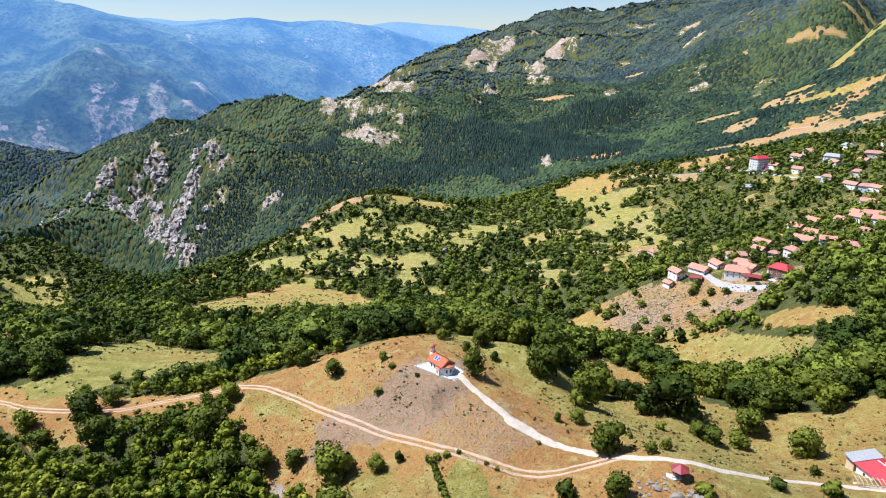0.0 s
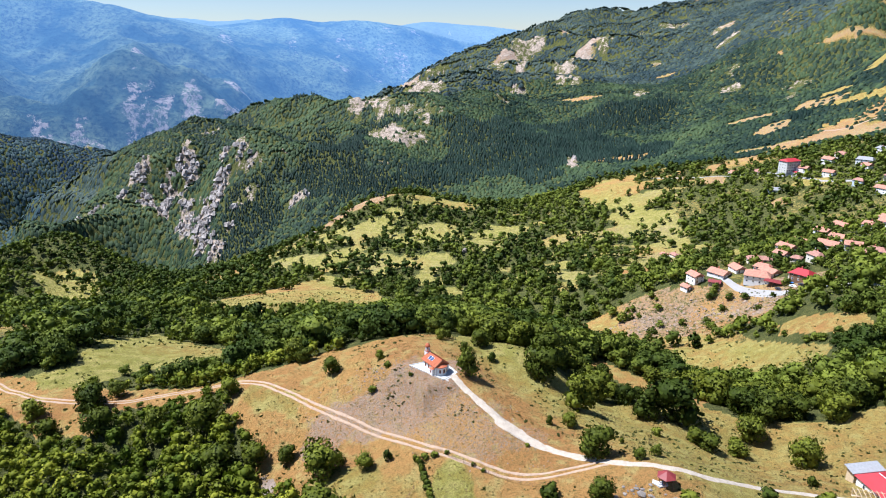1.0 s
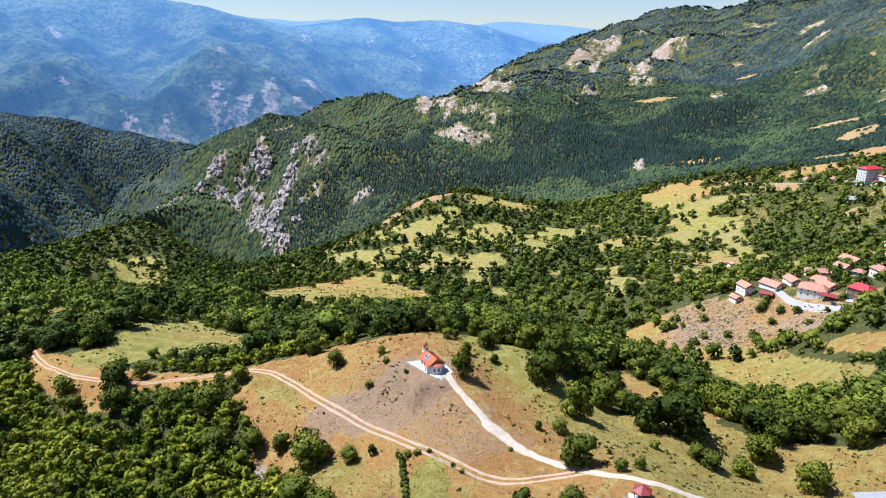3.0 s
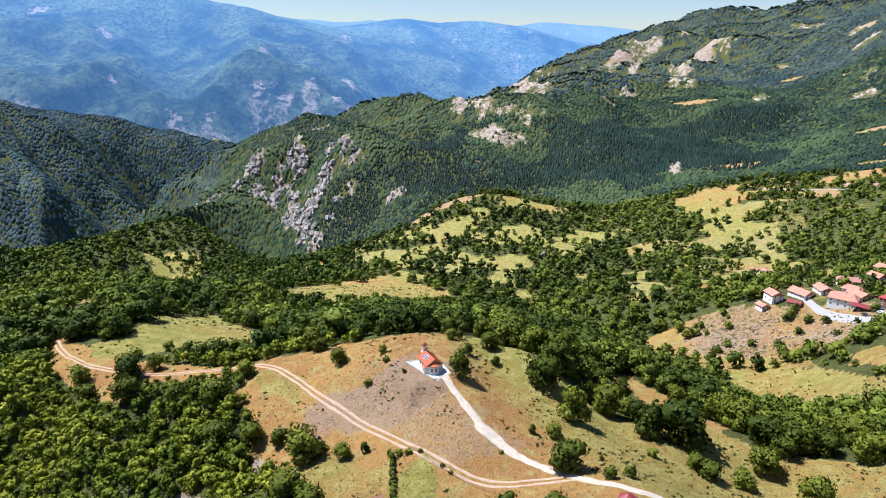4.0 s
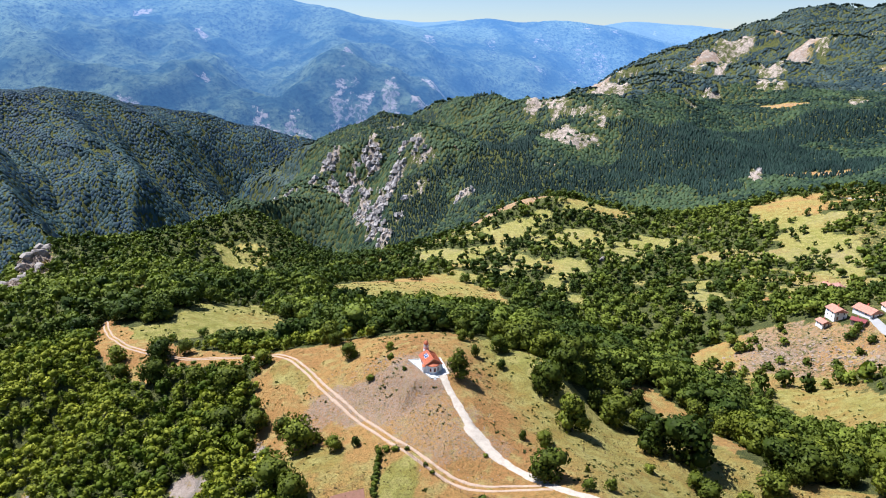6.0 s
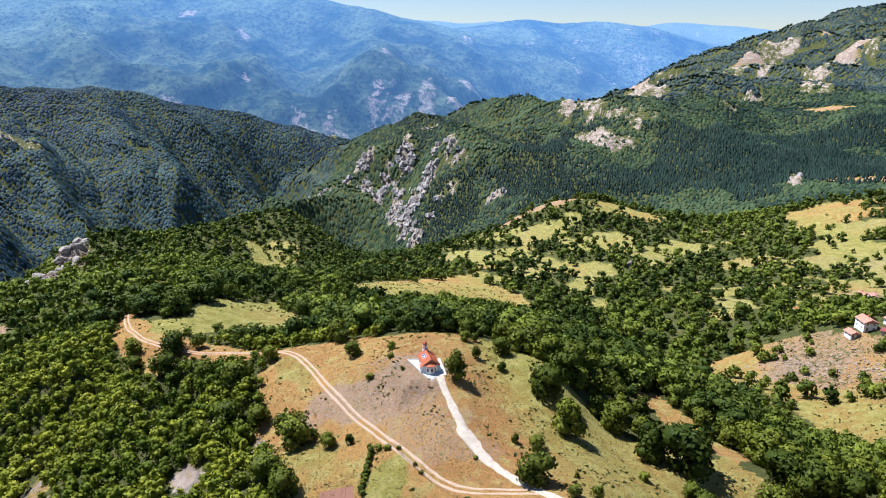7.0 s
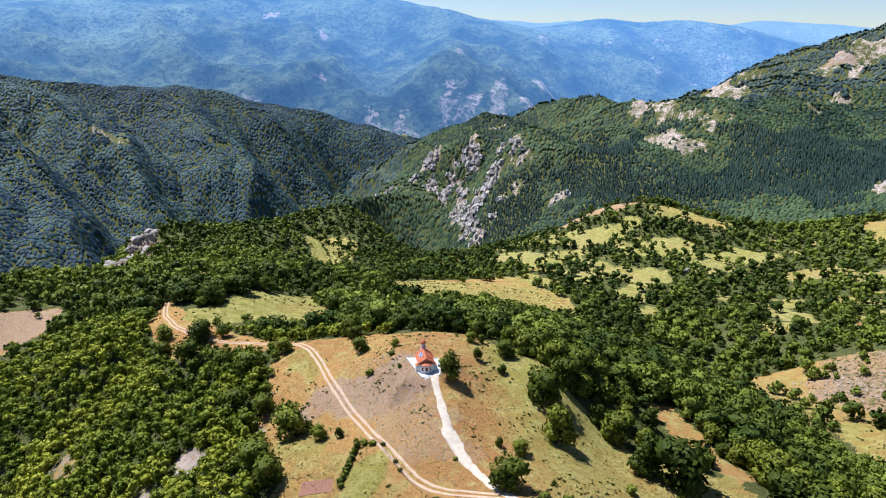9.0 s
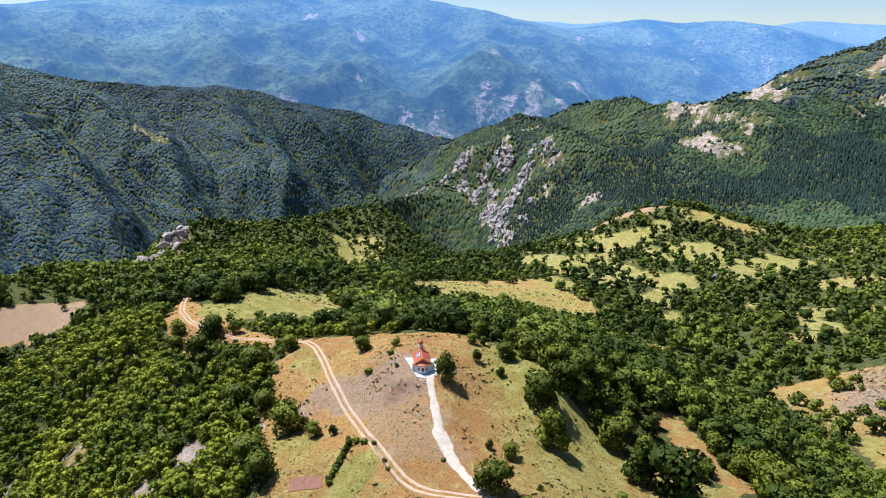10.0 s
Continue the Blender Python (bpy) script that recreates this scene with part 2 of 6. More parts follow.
line((81, 486, -97.4), (69, 549, -102.6), (28, 575, -116), (-11, 599, -117.2), (-58, 563, -113.8), (-73, 663, -122.5), (-10, 691, -113.8), (48, 727, -117), (93, 658, -114), (170, 697, -104))  # mid shelf
line((-163, 702, -132), (-192, 694, -139), (-238, 702, -151), (-336, 773, -184), (-381, 771, -182), (-537, 939, -227))  # mid shelf west edge
line((-159, 830, -134), (-116, 885, -110), (-87, 895, -104), (-48, 895, -105), (-1, 889, -112), (44, 881, -118), (94, 855, -117), (163, 888, -105), (215, 890, -92), (277, 835, -80))  # knoll crest
line((-230, 830, -168), (-57, 807, -119), (92, 801, -114), (185, 802, -101))  # knoll back
line((300, 960, -88), (189, 1010, -118), (120, 980, -139), (0, 1010, -164), (-150, 1000, -189), (-300, 980, -249), (-450, 1060, -327), (-620, 1130, -396), (-900, 1000, -428))  # side gorge stream
line((-324, 177, -46.5), (-361, 221, -57.2), (-401, 277, -80.1), (-481, 381, -117.6), (-538, 475, -118), (-571, 533, -118), (-532, 595, -128), (-516, 683, -140))  # west shoulder
line((-537, 511, -108), (-578, 588, -142), (-584, 672, -164), (-552, 732, -156), (-527, 781, -157), (-515, 815, -143), (-491, 834, -160), (-464, 841, -176))  # west spur crest
line((-381, 449, -100), (-385, 532, -124), (-398, 601, -156), (-440, 697, -164), (-462, 768, -164))  # west spur east side
line((-120, 60, -79.5), (-300, 120, -107.3), (-520, 260, -188.1), (-700, 400, -259), (-800, 550, -328), (-1000, 800, -437), (-1100, 1300, -465), (-1150, 1800, -473), (-1000, 2200, -474), (-700, 2300, -449), (-500, 2500, -414))  # west gorge river
line((-702, 1396, -183), (-671, 1488, -146), (-609, 1568, -119), (-493, 1629, -93), (-352, 1613, -75), (-233, 1634, -66), (-160, 1592, -52), (-78, 1548, -32), (-26, 1560, -25), (111, 1646, -34), (193, 1638, -40), (327, 1616, -30), (517, 1670, -5))  # cliff ridge crest
line((-861, 1213, -304), (-903, 1441, -295), (-624, 1382, -223), (-598, 1458, -168), (-412, 1345, -112), (-335, 1425, -89), (-198, 1261, -110), (-113, 1305, -83), (-53, 1431, -44))  # cliff ridge face
line((-589, 1306, -280), (-451, 1232, -209), (-428, 1171, -241), (-338, 1184, -212), (-293, 1271, -148), (-52, 1316, -109), (17, 1229, -137), (53, 1352, -84))  # cliff ridge foot
line((189, 1132, -110), (341, 1090, -91), (420, 1409, -81), (225, 1501, -83), (290, 1613, -35), (545, 1754, 7))  # pine slope
line((605, 1315, -38), (786, 1391, 15), (948, 1408, 43), (1212, 1833, 131), (1471, 2260, 261))  # upper village ridge
line((-236, 2319, -96), (-96, 2302, -58), (60, 2257, 0), (225, 2251, 20), (379, 2234, 38), (511, 2159, 57), (614, 2083, 73))  # big mountain face
line((-409, 2413, -159), (-247, 2469, -110), (-133, 2500, -45), (-40, 2536, 19), (110, 2607, 63), (244, 2681, 92), (340, 2742, 138), (424, 2763, 174), (474, 2776, 194), (577, 2758, 182), (658, 2721, 173), (788, 2658, 186), (998, 2507, 224), (1196, 2306, 239), (1366, 2090, 250))  # big mountain crest
line((-2162, 969, 79), (-2065, 1063, 34), (-2028, 1136, 5), (-2025, 1246, -46), (-1949, 1370, -61), (-1838, 1527, -56), (-1756, 1626, -49), (-1669, 1722, -80), (-1544, 1844, -105), (-1422, 1947, -141), (-1263, 2003, -181), (-1133, 2063, -228), (-1030, 2088, -282))  # left ridge crest
line((-1255, 670, -248), (-1663, 972, -146), (-1481, 1081, -221), (-1391, 1284, -245), (-1197, 1416, -301), (-1066, 1652, -279))  # left ridge flank
line((-3453, 1227, 221), (-3436, 1419, 223), (-3410, 1609, 241), (-3381, 1741, 251), (-3348, 1850, 242), (-3290, 1955, 252), (-3175, 2181, 282), (-3029, 2405, 293), (-2887, 2581, 314), (-2752, 2731, 306), (-2649, 2836, 285), (-2540, 2939, 254), (-2387, 3096, 283), (-2186, 3248, 290), (-1975, 3389, 270), (-1810, 3485, 275), (-1697, 3545, 251), (-1601, 3603, 212), (-1500, 3650, 206), (-1420, 3706, 176), (-1309, 3771, 151))  # main range crest
line((-1312, 3780, 145), (-1112, 3787, 78), (-857, 3787, 12), (-610, 3760, -69), (-405, 3713, -117))  # main range north shoulder
line((-1682, 4159, 144), (-1485, 4239, 171), (-1224, 4328, 207), (-1015, 4387, 226), (-899, 4415, 192), (-804, 4435, 194), (-649, 4464, 206), (-464, 4492, 188), (-341, 4506, 159), (-245, 4494, 115), (-146, 4470, 38), (33, 4447, -36))  # rear range crest
line((-642, 4871, 166), (-416, 4900, 192), (-260, 4914, 217), (-105, 4923, 209), (76, 4927, 190), (185, 4926, 186), (388, 4919, 162), (648, 4897, 144))  # farthest crest
line((-1402, 3573, 159), (-1349, 3281, 89), (-1303, 2940, 55), (-1272, 2700, 40), (-1334, 2556, -33), (-1390, 2444, -89), (-1436, 2370, -124))  # near far spur
line((-1228, 2566, -72), (-1143, 2474, -187), (-1165, 2408, -257))  # near far spur front
line((-1195, 3117, 40), (-1025, 2808, -60), (-908, 2617, -161))  # near far spur east ribs
line((-872, 2651, -215), (-862, 3126, -226), (-714, 3473, -213), (-511, 3713, -168))  # east valley of the spur
line((-1259, 2381, -230), (-1480, 2472, -178), (-1688, 2600, -129), (-1867, 2817, -76), (-1943, 3066, 11))  # hollow west of the spur
line((-2041, 2162, 3), (-1913, 2212, -15), (-1780, 2259, -32), (-1673, 2279, -45), (-1566, 2296, -74), (-1437, 2310, -136), (-1290, 2329, -224))  # village shoulder
line((-2603, 2801, 220), (-2257, 2708, 142), (-1955, 2568, 58), (-1714, 2411, -8))  # slope above the shoulder
line((-2169, 2586, 58), (-2118, 2364, 28), (-1918, 2405, -5))  # slope hollow
line((-3048, 1558, 134), (-2737, 1612, 66), (-2404, 1586, -15), (-2328, 1422, -63), (-2528, 1853, 42), (-2174, 2060, 19), (-2072, 2023, -24), (-2115, 1740, -82))  # west slope
line((-2253, 1134, -74), (-2168, 1299, -119), (-2071, 1440, -136), (-1986, 1562, -126), (-1867, 1712, -128), (-1760, 1830, -159), (-1635, 1937, -194), (-1506, 2047, -235), (-1402, 2125, -263), (-1288, 2190, -293), (-1155, 2270, -344))  # dip behind the left ridge
line((-500, 2500, -414), (-430, 2900, -168), (-350, 3300, -328), (-300, 3900, -248))  # far river
line((0, 80, -29.5), (0, -200, -60.5), (0, -1500, -100), (1500, -500, 100), (300, 0, -39.4), (400, 400, -10), (700, 500, 60), (900, 900, 129), (900, 1500, 184), (1500, 2500, 349), (2600, 1000, 350))  # behind
line((-300, -100, -149.7), (-1200, 0, -329), (-2600, -200, -194), (-3500, 500, -249), (-2500, -1500, -200))  # behind west
line((-225, 235, -37), (-262, 222, -44), (-300, 232, -49), (-302, 300, -57), (-350, 330, -73), (-400, 380, -97), (-450, 430, -112))  # shoulder top

def solve_land():
    """A smooth sheet through the lines (multiquadric)."""
    s = np.array(spots, float)
    keep = []
    for i in range(len(s)):
        d = [math.hypot(s[i, 0] - s[j, 0], s[i, 1] - s[j, 1]) for j in keep]
        if not d or min(d) > 5:
            keep.append(i)
    s = s[keep]
    n = len(s)
    c = np.clip(0.05 * np.hypot(s[:, 0], s[:, 1]), 9, 60)
    soft = 0.02 * np.hypot(s[:, 0], s[:, 1]) / 10 + 0.4
    a = np.zeros((n + 1, n + 1))
    a[:n, :n] = -np.sqrt((s[:, None, 0] - s[None, :, 0]) ** 2 + (s[:, None, 1] - s[None, :, 1]) ** 2 + c[None, :] ** 2)
    a[:n, :n] += np.diag(soft)
    a[:n, n] = a[n, :n] = 1
    w = np.linalg.solve(a, np.append(s[:, 2], 0))
    return s, c, w


LAND = solve_land()


def lattice(ix, iy, seed):
    h = np.sin(ix * 127.1 + iy * 311.7 + seed * 74.7) * 43758.5453
    return h - np.floor(h)


def value_noise(x, y, seed=0):
    ix, iy = np.floor(x), np.floor(y)
    fx, fy = x - ix, y - iy
    fx, fy = fx * fx * (3 - 2 * fx), fy * fy * (3 - 2 * fy)
    a, b = lattice(ix, iy, seed), lattice(ix + 1, iy, seed)
    c, d = lattice(ix, iy + 1, seed), lattice(ix + 1, iy + 1, seed)
    return (a + (b - a) * fx) * (1 - fy) + (c + (d - c) * fx) * fy


def fbm(x, y, size, octaves=4, seed=0):
    """Noise of mean 0, about -1 to 1, whose largest forms are size metres."""
    out, amp, total = 0, 1.0, 0
    for o in range(octaves):
        k = 2.0 ** o / size
        cs, sn = math.cos(o * 1.1 + seed), math.sin(o * 1.1 + seed)
        out = out + amp * (2 * value_noise((x * cs - y * sn) * k + 17.3 * o, (x * sn + y * cs) * k + 9.1 * o, seed + o) - 1)
        total += amp
        amp *= 0.55
    return out / total * 1.6


def smooth(lo, hi, v):
    t = np.clip((v - lo) / (hi - lo), 0, 1)
    return t * t * (3 - 2 * t)


def blob(x, y, cx, cy, rx, ry, turn=0.0, ragged=0.3, size=None, seed=3):
    """1 inside a patch, 0 outside it, with a ragged rim."""
    cs, sn = math.cos(math.radians(turn)), math.sin(math.radians(turn))
    u, v = (x - cx) * cs + (y - cy) * sn, -(x - cx) * sn + (y - cy) * cs
    r = np.sqrt((u / rx) ** 2 + (v / ry) ** 2)
    r = r + ragged * fbm(x, y, size or max(6, min(rx, ry) * 0.9), 3, seed)
    return 1 - smooth(0.82, 1.12, r)


def base_height(x, y):
    s, c, w = LAND
    x, y = np.atleast_1d(np.asarray(x, float)), np.atleast_1d(np.asarray(y, float))
    out = np.empty(len(x))
    for i in range(0, len(x), 20000):
        px, py = x[i:i + 20000, None], y[i:i + 20000, None]
        out[i:i + 20000] = -np.sqrt((px - s[:, 0]) ** 2 + (py - s[:, 1]) ** 2 + c ** 2) @ w[:-1] + w[-1]
    return out


def rocky(x, y):
    """Where bare rock stands out: the gorge cliffs, screes, outcrops and quarries."""
    tall = fbm(x + 0.4 * y, y * 0.45, 95, 4, 11)
    r = np.zeros(len(x))
    for cx, cy, rx, ry, turn, w in CLIFFS:
        r = np.maximum(r, w * blob(x, y, cx, cy, rx, ry, turn, 0.45, min(rx, ry) * 0.7, 21))
    return np.clip(r * (1.0 + 0.6 * tall), 0, 1)


CLIFF_BAND = (
    (-708, 1442, 24, 18, 27, 1), (-670, 1376, 14, 51, 27, 1), (-614, 1333, 19, 34, 26, 1), (-623, 1395, 14, 45, 25, 1), (-548, 1282, 17, 58, 24, 1), (-490, 1229, 18, 48, 23, 1),
    (-478, 1184, 13, 26, 23, 1), (-442, 1151, 17, 33, 22, 1), (-588, 1433, 22, 70, 23, 1), (-618, 1454, 16, 13, 24, 1), (-466, 1261, 24, 25, 22, 1), (-467, 1245, 9, 15, 22, 1),
    (-413, 1213, 16, 8, 20, 1),
)
CLIFF_OUTLIERS = (
    (-393, 1227, 14, 15, 19, 1), (-471, 1334, 12, 23, 21, 1), (-438, 1328, 16, 58, 19, 1), (-403, 1279, 21, 10, 19, 1), (-291, 1200, 19, 12, 15, 1), (-582, 1558, 20, 10, 21, 1),
    (-423, 1181, 9, 8, 21, 1), (-722, 1377, 12, 11, 29, 1), (-135, 1360, 39, 34, 7, 1), (-97, 1333, 42, 31, 6, 1), (-111, 1434, 30, 17, 6, 1), (-61, 1434, 40, 45, 4, 1),
    (206, 1163, 13, 46, -8, 1),
)
GORGE_CLIFFS = CLIFF_BAND + CLIFF_OUTLIERS
MOUNTAIN_EDGE = (
    (-218, 1493, 18, 59, 8, 0.7), (-168, 1496, 31, 70, 6, 0.7), (-171, 2401, 35, 70, 3, 0.7), (-85, 1813, 49, 70, 2, 0.7), (-86, 2430, 51, 13, 1, 0.7), (53, 2394, 29, 8, -1, 0.7),
    (122, 2136, 40, 70, -3, 0.7), (212, 2407, 50, 25, -5, 0.7), (236, 2460, 52, 70, -5, 0.7), (296, 2459, 20, 58, -6, 0.7), (252, 2413, 30, 10, -6, 0.7), (193, 2086, 17, 55, -5, 0.7),
    (319, 2035, 30, 70, -9, 0.7), (268, 1786, 16, 52, -8, 0.7),
)
MOUNTAIN_SCARS = (
    (310, 1793, 17, 55, -9, 0.7), (548, 2515, 32, 9, -12, 0.7), (474, 2240, 21, 68, -12, 0.7), (687, 2372, 78, 32, -16, 0.7), (722, 1957, 13, 17, -20, 0.7), (700, 1805, 24, 15, -21, 0.7),
    (634, 1593, 16, 34, -21, 0.7), (608, 1639, 12, 19, -20, 0.7), (602, 1499, 28, 16, -22, 0.7), (442, 1643, 17, 48, -15, 0.7), (108, 1576, 18, 24, -4, 0.7), (161, 1745, 29, 14, -5, 0.7),
    (716, 1433, 24, 16, -26, 0.7), (669, 1363, 12, 40, -26, 0.7),
)
MOUNTAIN_CLIFFS = MOUNTAIN_EDGE + MOUNTAIN_SCARS
# hay fields, terraces and bare banks among the woods above the village: place, reach, turn and greenness
TERRACES = (
    (1059, 1667, 53, 14, -32, 0.7), (834, 1465, 67, 12, -29, 0.3), (938, 1480, 54, 10, -32, 0.3), (814, 1285, 53, 30, -32, 0.8), (771, 1263, 24, 30, -31, 0.6), (684, 1107, 73, 17, -31, 0.6),
    (676, 1222, 28, 22, -29, 0.5), (533, 1129, 32, 30, -25, 0.3), (586, 1034, 21, 18, -29, 0.5), (638, 1184, 48, 30, -28, 0.3),
)
VILLAGE_FIELDS = (
    (554, 1251, 43, 19, -24, 0.3), (489, 1005, 67, 16, -26, 0.3), (591, 964, 85, 30, -31, 0.3), (546, 1787, 37, 7, -17, 0.3), (306, 1630, 56, 14, -10, 0.3), (715, 1547, 21, 5, -24, 0.3),
    (233, 531, 13, 30, -24, 0.8), (343, 685, 12, 10, -26, 0.3), (393, 721, 18, 14, -28, 0.7), (330, 830, 16, 30, -21, 0.3), (302, 473, 11, 19, -33, 0.8),
)
HIGH_FIELDS = TERRACES + VILLAGE_FIELDS
RANGE_NEAR = (
    (-1792, 1952, 50, 57, 43, 0.9), (-1649, 1966, 34, 77, 40, 0.9), (-1716, 2289, 35, 18, 37, 0.9), (-1469, 2098, 46, 23, 35, 0.9), (-1360, 2144, 38, 135, 33, 0.9), (-1324, 2160, 30, 65, 32, 0.9),
    (-1248, 2204, 60, 160, 30, 0.9), (-1178, 2260, 26, 37, 28, 0.9), (-1094, 2353, 79, 279, 25, 0.9), (-873, 2611, 49, 173, 19, 0.9),
)
RANGE_HIGH = (
    (-1304, 2808, 43, 43, 25, 0.9), (-1465, 2463, 19, 63, 31, 0.9), (-1030, 2595, 37, 125, 22, 0.9), (-1225, 3627, 39, 139, 19, 0.9), (-978, 2981, 62, 77, 18, 0.9), (-940, 3888, 45, 131, 14, 0.5),
    (-654, 4183, 83, 101, 9, 0.5), (-398, 4205, 107, 140, 6, 0.5), (-2516, 2901, 54, 27, 41, 0.9), (-2160, 2885, 42, 98, 37, 0.9), (-1911, 2751, 27, 13, 35, 0.9),
)
RANGE_SCARS = RANGE_NEAR + RANGE_HIGH
NEAR_CLIFFS = (
    (-482, 396, 24, 42, 54, 0.9), (-523, 472, 17.2, 39.8, 54, 0.9), (-153, 128, 9, 14, 68, 1), (-132, 137, 5, 15, 65, 1), (-62, 139, 4, 7.5, 55, 1), (-67, 124, 4, 5.5, 60, 1),
    (-603, 925, 18, 22, 38, 0.7), (-770, 1307, 37.1, 18.6, 34, 0.6), (-192, 868, 14, 34, 16, 0.8), (-1539, 1180, 49.7, 43.8, 55, 0.5), (-64, 140, 4.4, 3.5, 40, 0.9), (-48, 155, 2.1, 5.3, 33, 0.6),
)
CLIFFS = RANGE_SCARS + GORGE_CLIFFS + MOUNTAIN_CLIFFS + NEAR_CLIFFS



def gullies(x, y):
    """Ribs and hollows that run slantwise down the slope beyond the western gorge, clear of its crest."""
    s, o = 0.71 * x + 0.70 * y, 0.71 * y - 0.70 * x
    below = np.interp(s, [-857, -694, -567, -409, -236, -106, 21, 194, 353, 505, 648, 730], [2201, 2200, 2226, 2302, 2337, 2371, 2384, 2391, 2390, 2378, 2306, 2258]) - o
    wave = (0.2 * x + 0.98 * y) / 290 + 0.55 * fbm(x, y, 420, 3, 15)
    rib = np.abs(2 * (wave - np.floor(wave)) - 1)
    fine = (0.3 * x + 0.95 * y) / 95 + 0.6 * fbm(x, y, 170, 3, 16)
    rib2 = np.abs(2 * (fine - np.floor(fine)) - 1)
    k = smooth(40, 330, below) * (1 - smooth(1000, 1350, below)) * smooth(700, 1000, np.hypot(x, y))
    return k * (80 * (rib - 0.55) + 20 * (rib2 - 0.5))


def height(x, y):
    x, y = np.atleast_1d(np.asarray(x, float)), np.atleast_1d(np.asarray(y, float))
    d = np.hypot(x, y)
    z = base_height(x, y)
    rough = smooth(250, 1500, d)
    z = z + (0.35 + 0.0 * d) * fbm(x, y, 14, 4, 1) * (1 - smooth(400, 900, d))
    crest = (1 - 0.8 * smooth(3550, 3850, d)) * (1 - 0.93 * smooth(2200, 2400, y) * smooth(-600, -450, x))
    z = z + rough * 16 * crest * fbm(x, y, 230, 5, 2)
    ridged = 1 - np.abs(fbm(x, y, 330, 4, 8))
    z = z + smooth(1500, 2600, d) * 34 * crest * (ridged - 0.6) + smooth(2500, 2800, d) * crest * 110 * (0.4 - np.abs(fbm(x, y, 420, 4, 14)))
    z = z + gullies(x, y)
    r = rocky(x, y) * smooth(250, 800, d) * (1 - 0.9 * blob(x, y, -100, 1330, 85, 95, 3, 0.2, 60, 98))
    teeth = 1 - np.abs(fbm(x * 1.5 + y * 0.5, y * 0.6, 60, 4, 9))
    z = z + r * (15 * (teeth - 0.62) + 6 * fbm(x, y, 22, 3, 12))
    # the levelled terrace of the chapel and the bench of the lane
    u, v = (x + 2.2) * 0.8387 + (y - 180.3) * 0.5446, -(x + 2.2) * 0.5446 + (y - 180.3) * 0.8387
    off = np.maximum(np.abs(u) - 5.0, np.abs(v) - 5.9)
    return z + (4.2 - z) * (1 - smooth(0.0, 7.0, off))


def rag(x, y):
    return fbm(x, y, 14, 3, 31), fbm(x, y, 14, 3, 37)


def inside(x, y, corners, ragged=3.0, offs=None):
    """Whether points lie in an outline, whose rim is ragged by so many metres."""
    ox, oy = offs or rag(x, y)
    px, py = x + ragged * ox, y + ragged * oy
    hit = np.zeros(len(x), bool)
    n = len(corners)
    for i in range(n):
        (ax, ay), (bx, by) = corners[i], corners[(i + 1) % n]
        if ay == by:
            continue
        cross = ((ay > py) != (by > py)) & (px < (bx - ax) * (py - ay) / (by - ay) + ax)
        hit ^= cross
    return hit


HILL = ((-80, 206), (-60, 206), (-40, 213), (-10, 222), (15, 222), (27, 211), (38, 205), (58, 204), (70, 197), (84, 204), (95, 196), (106, 190), (126, 187), (150, 190), (200, 180),
        (250, 150), (250, 60), (20, 60), (-10, 100), (-18, 128), (-26, 140), (-46, 151), (-54, 168), (-72, 187))
TRACKSIDE = ((-180, 234), (-166, 224), (-150, 213), (-130, 212), (-100, 208), (-75, 205), (-75, 194), (-108, 193), (-112, 178), (-130, 183), (-146, 192), (-166, 208), (-185, 232))
LEFT_MEADOW = ((-154, 262), (-146, 302), (-122, 282), (-95, 262), (-76, 249), (-96, 241), (-114, 234), (-124, 226), (-131, 212), (-151, 210), (-163, 221), (-146, 228))
EAST_MEADOW = ((119, 342), (136, 350), (151, 336), (165, 312), (173, 288), (173, 272), (163, 262), (150, 282), (140, 300), (130, 318))
FIELD = ((-186, 430), (-190, 515), (-168, 533), (-138, 552), (-102, 562), (-70, 550), (-45, 512), (-66, 482), (-98, 475), (-120, 430), (-110, 395), (-140, 395), (-165, 405))
PASTURE = ((-210, 672), (-100, 622), (-40, 540), (60, 520), (140, 545), (230, 560), (285, 700), (285, 835), (90, 835), (-50, 860), (-130, 905), (-245, 840), (-235, 742))
EAST_UPPER = ((172, 322), (184, 318), (199, 296), (194, 279), (183, 287), (176, 301), (170, 309))
WEST_BARE = ((-292, 185), (-286, 209), (-262, 228), (-244, 215), (-244, 190), (-258, 180), (-270, 174))
BROW = ((112, 404), (119, 380), (145, 372), (168, 362), (180, 348), (200, 362), (232, 372), (236, 396), (200, 410), (178, 418), (155, 430), (122, 440))
VILLAGE = ((160, 426), (232, 398), (310, 400), (430, 520), (570, 740), (660, 900), (610, 1010), (420, 900), (330, 885), (260, 780), (230, 560))
NW_MEADOW = ((-445, 645), (-523, 755), (-485, 754), (-436, 752), (-390, 672), (-235, 446), (-228, 419), (-418, 620))
SPURSTRIP = ((51, 239), (61, 240), (74, 230), (92, 209), (86, 200), (69, 220))


def hides_opening(x, y, reach):
    """Whether a place stands between HUB and open meadow or rock; trees there are cut low for the camera's view."""
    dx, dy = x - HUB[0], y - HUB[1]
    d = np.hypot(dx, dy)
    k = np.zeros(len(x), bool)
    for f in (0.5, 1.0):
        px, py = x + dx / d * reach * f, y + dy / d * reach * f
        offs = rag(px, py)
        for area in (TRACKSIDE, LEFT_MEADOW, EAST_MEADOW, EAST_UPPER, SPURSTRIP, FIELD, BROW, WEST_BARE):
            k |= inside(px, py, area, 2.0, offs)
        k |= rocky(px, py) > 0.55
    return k


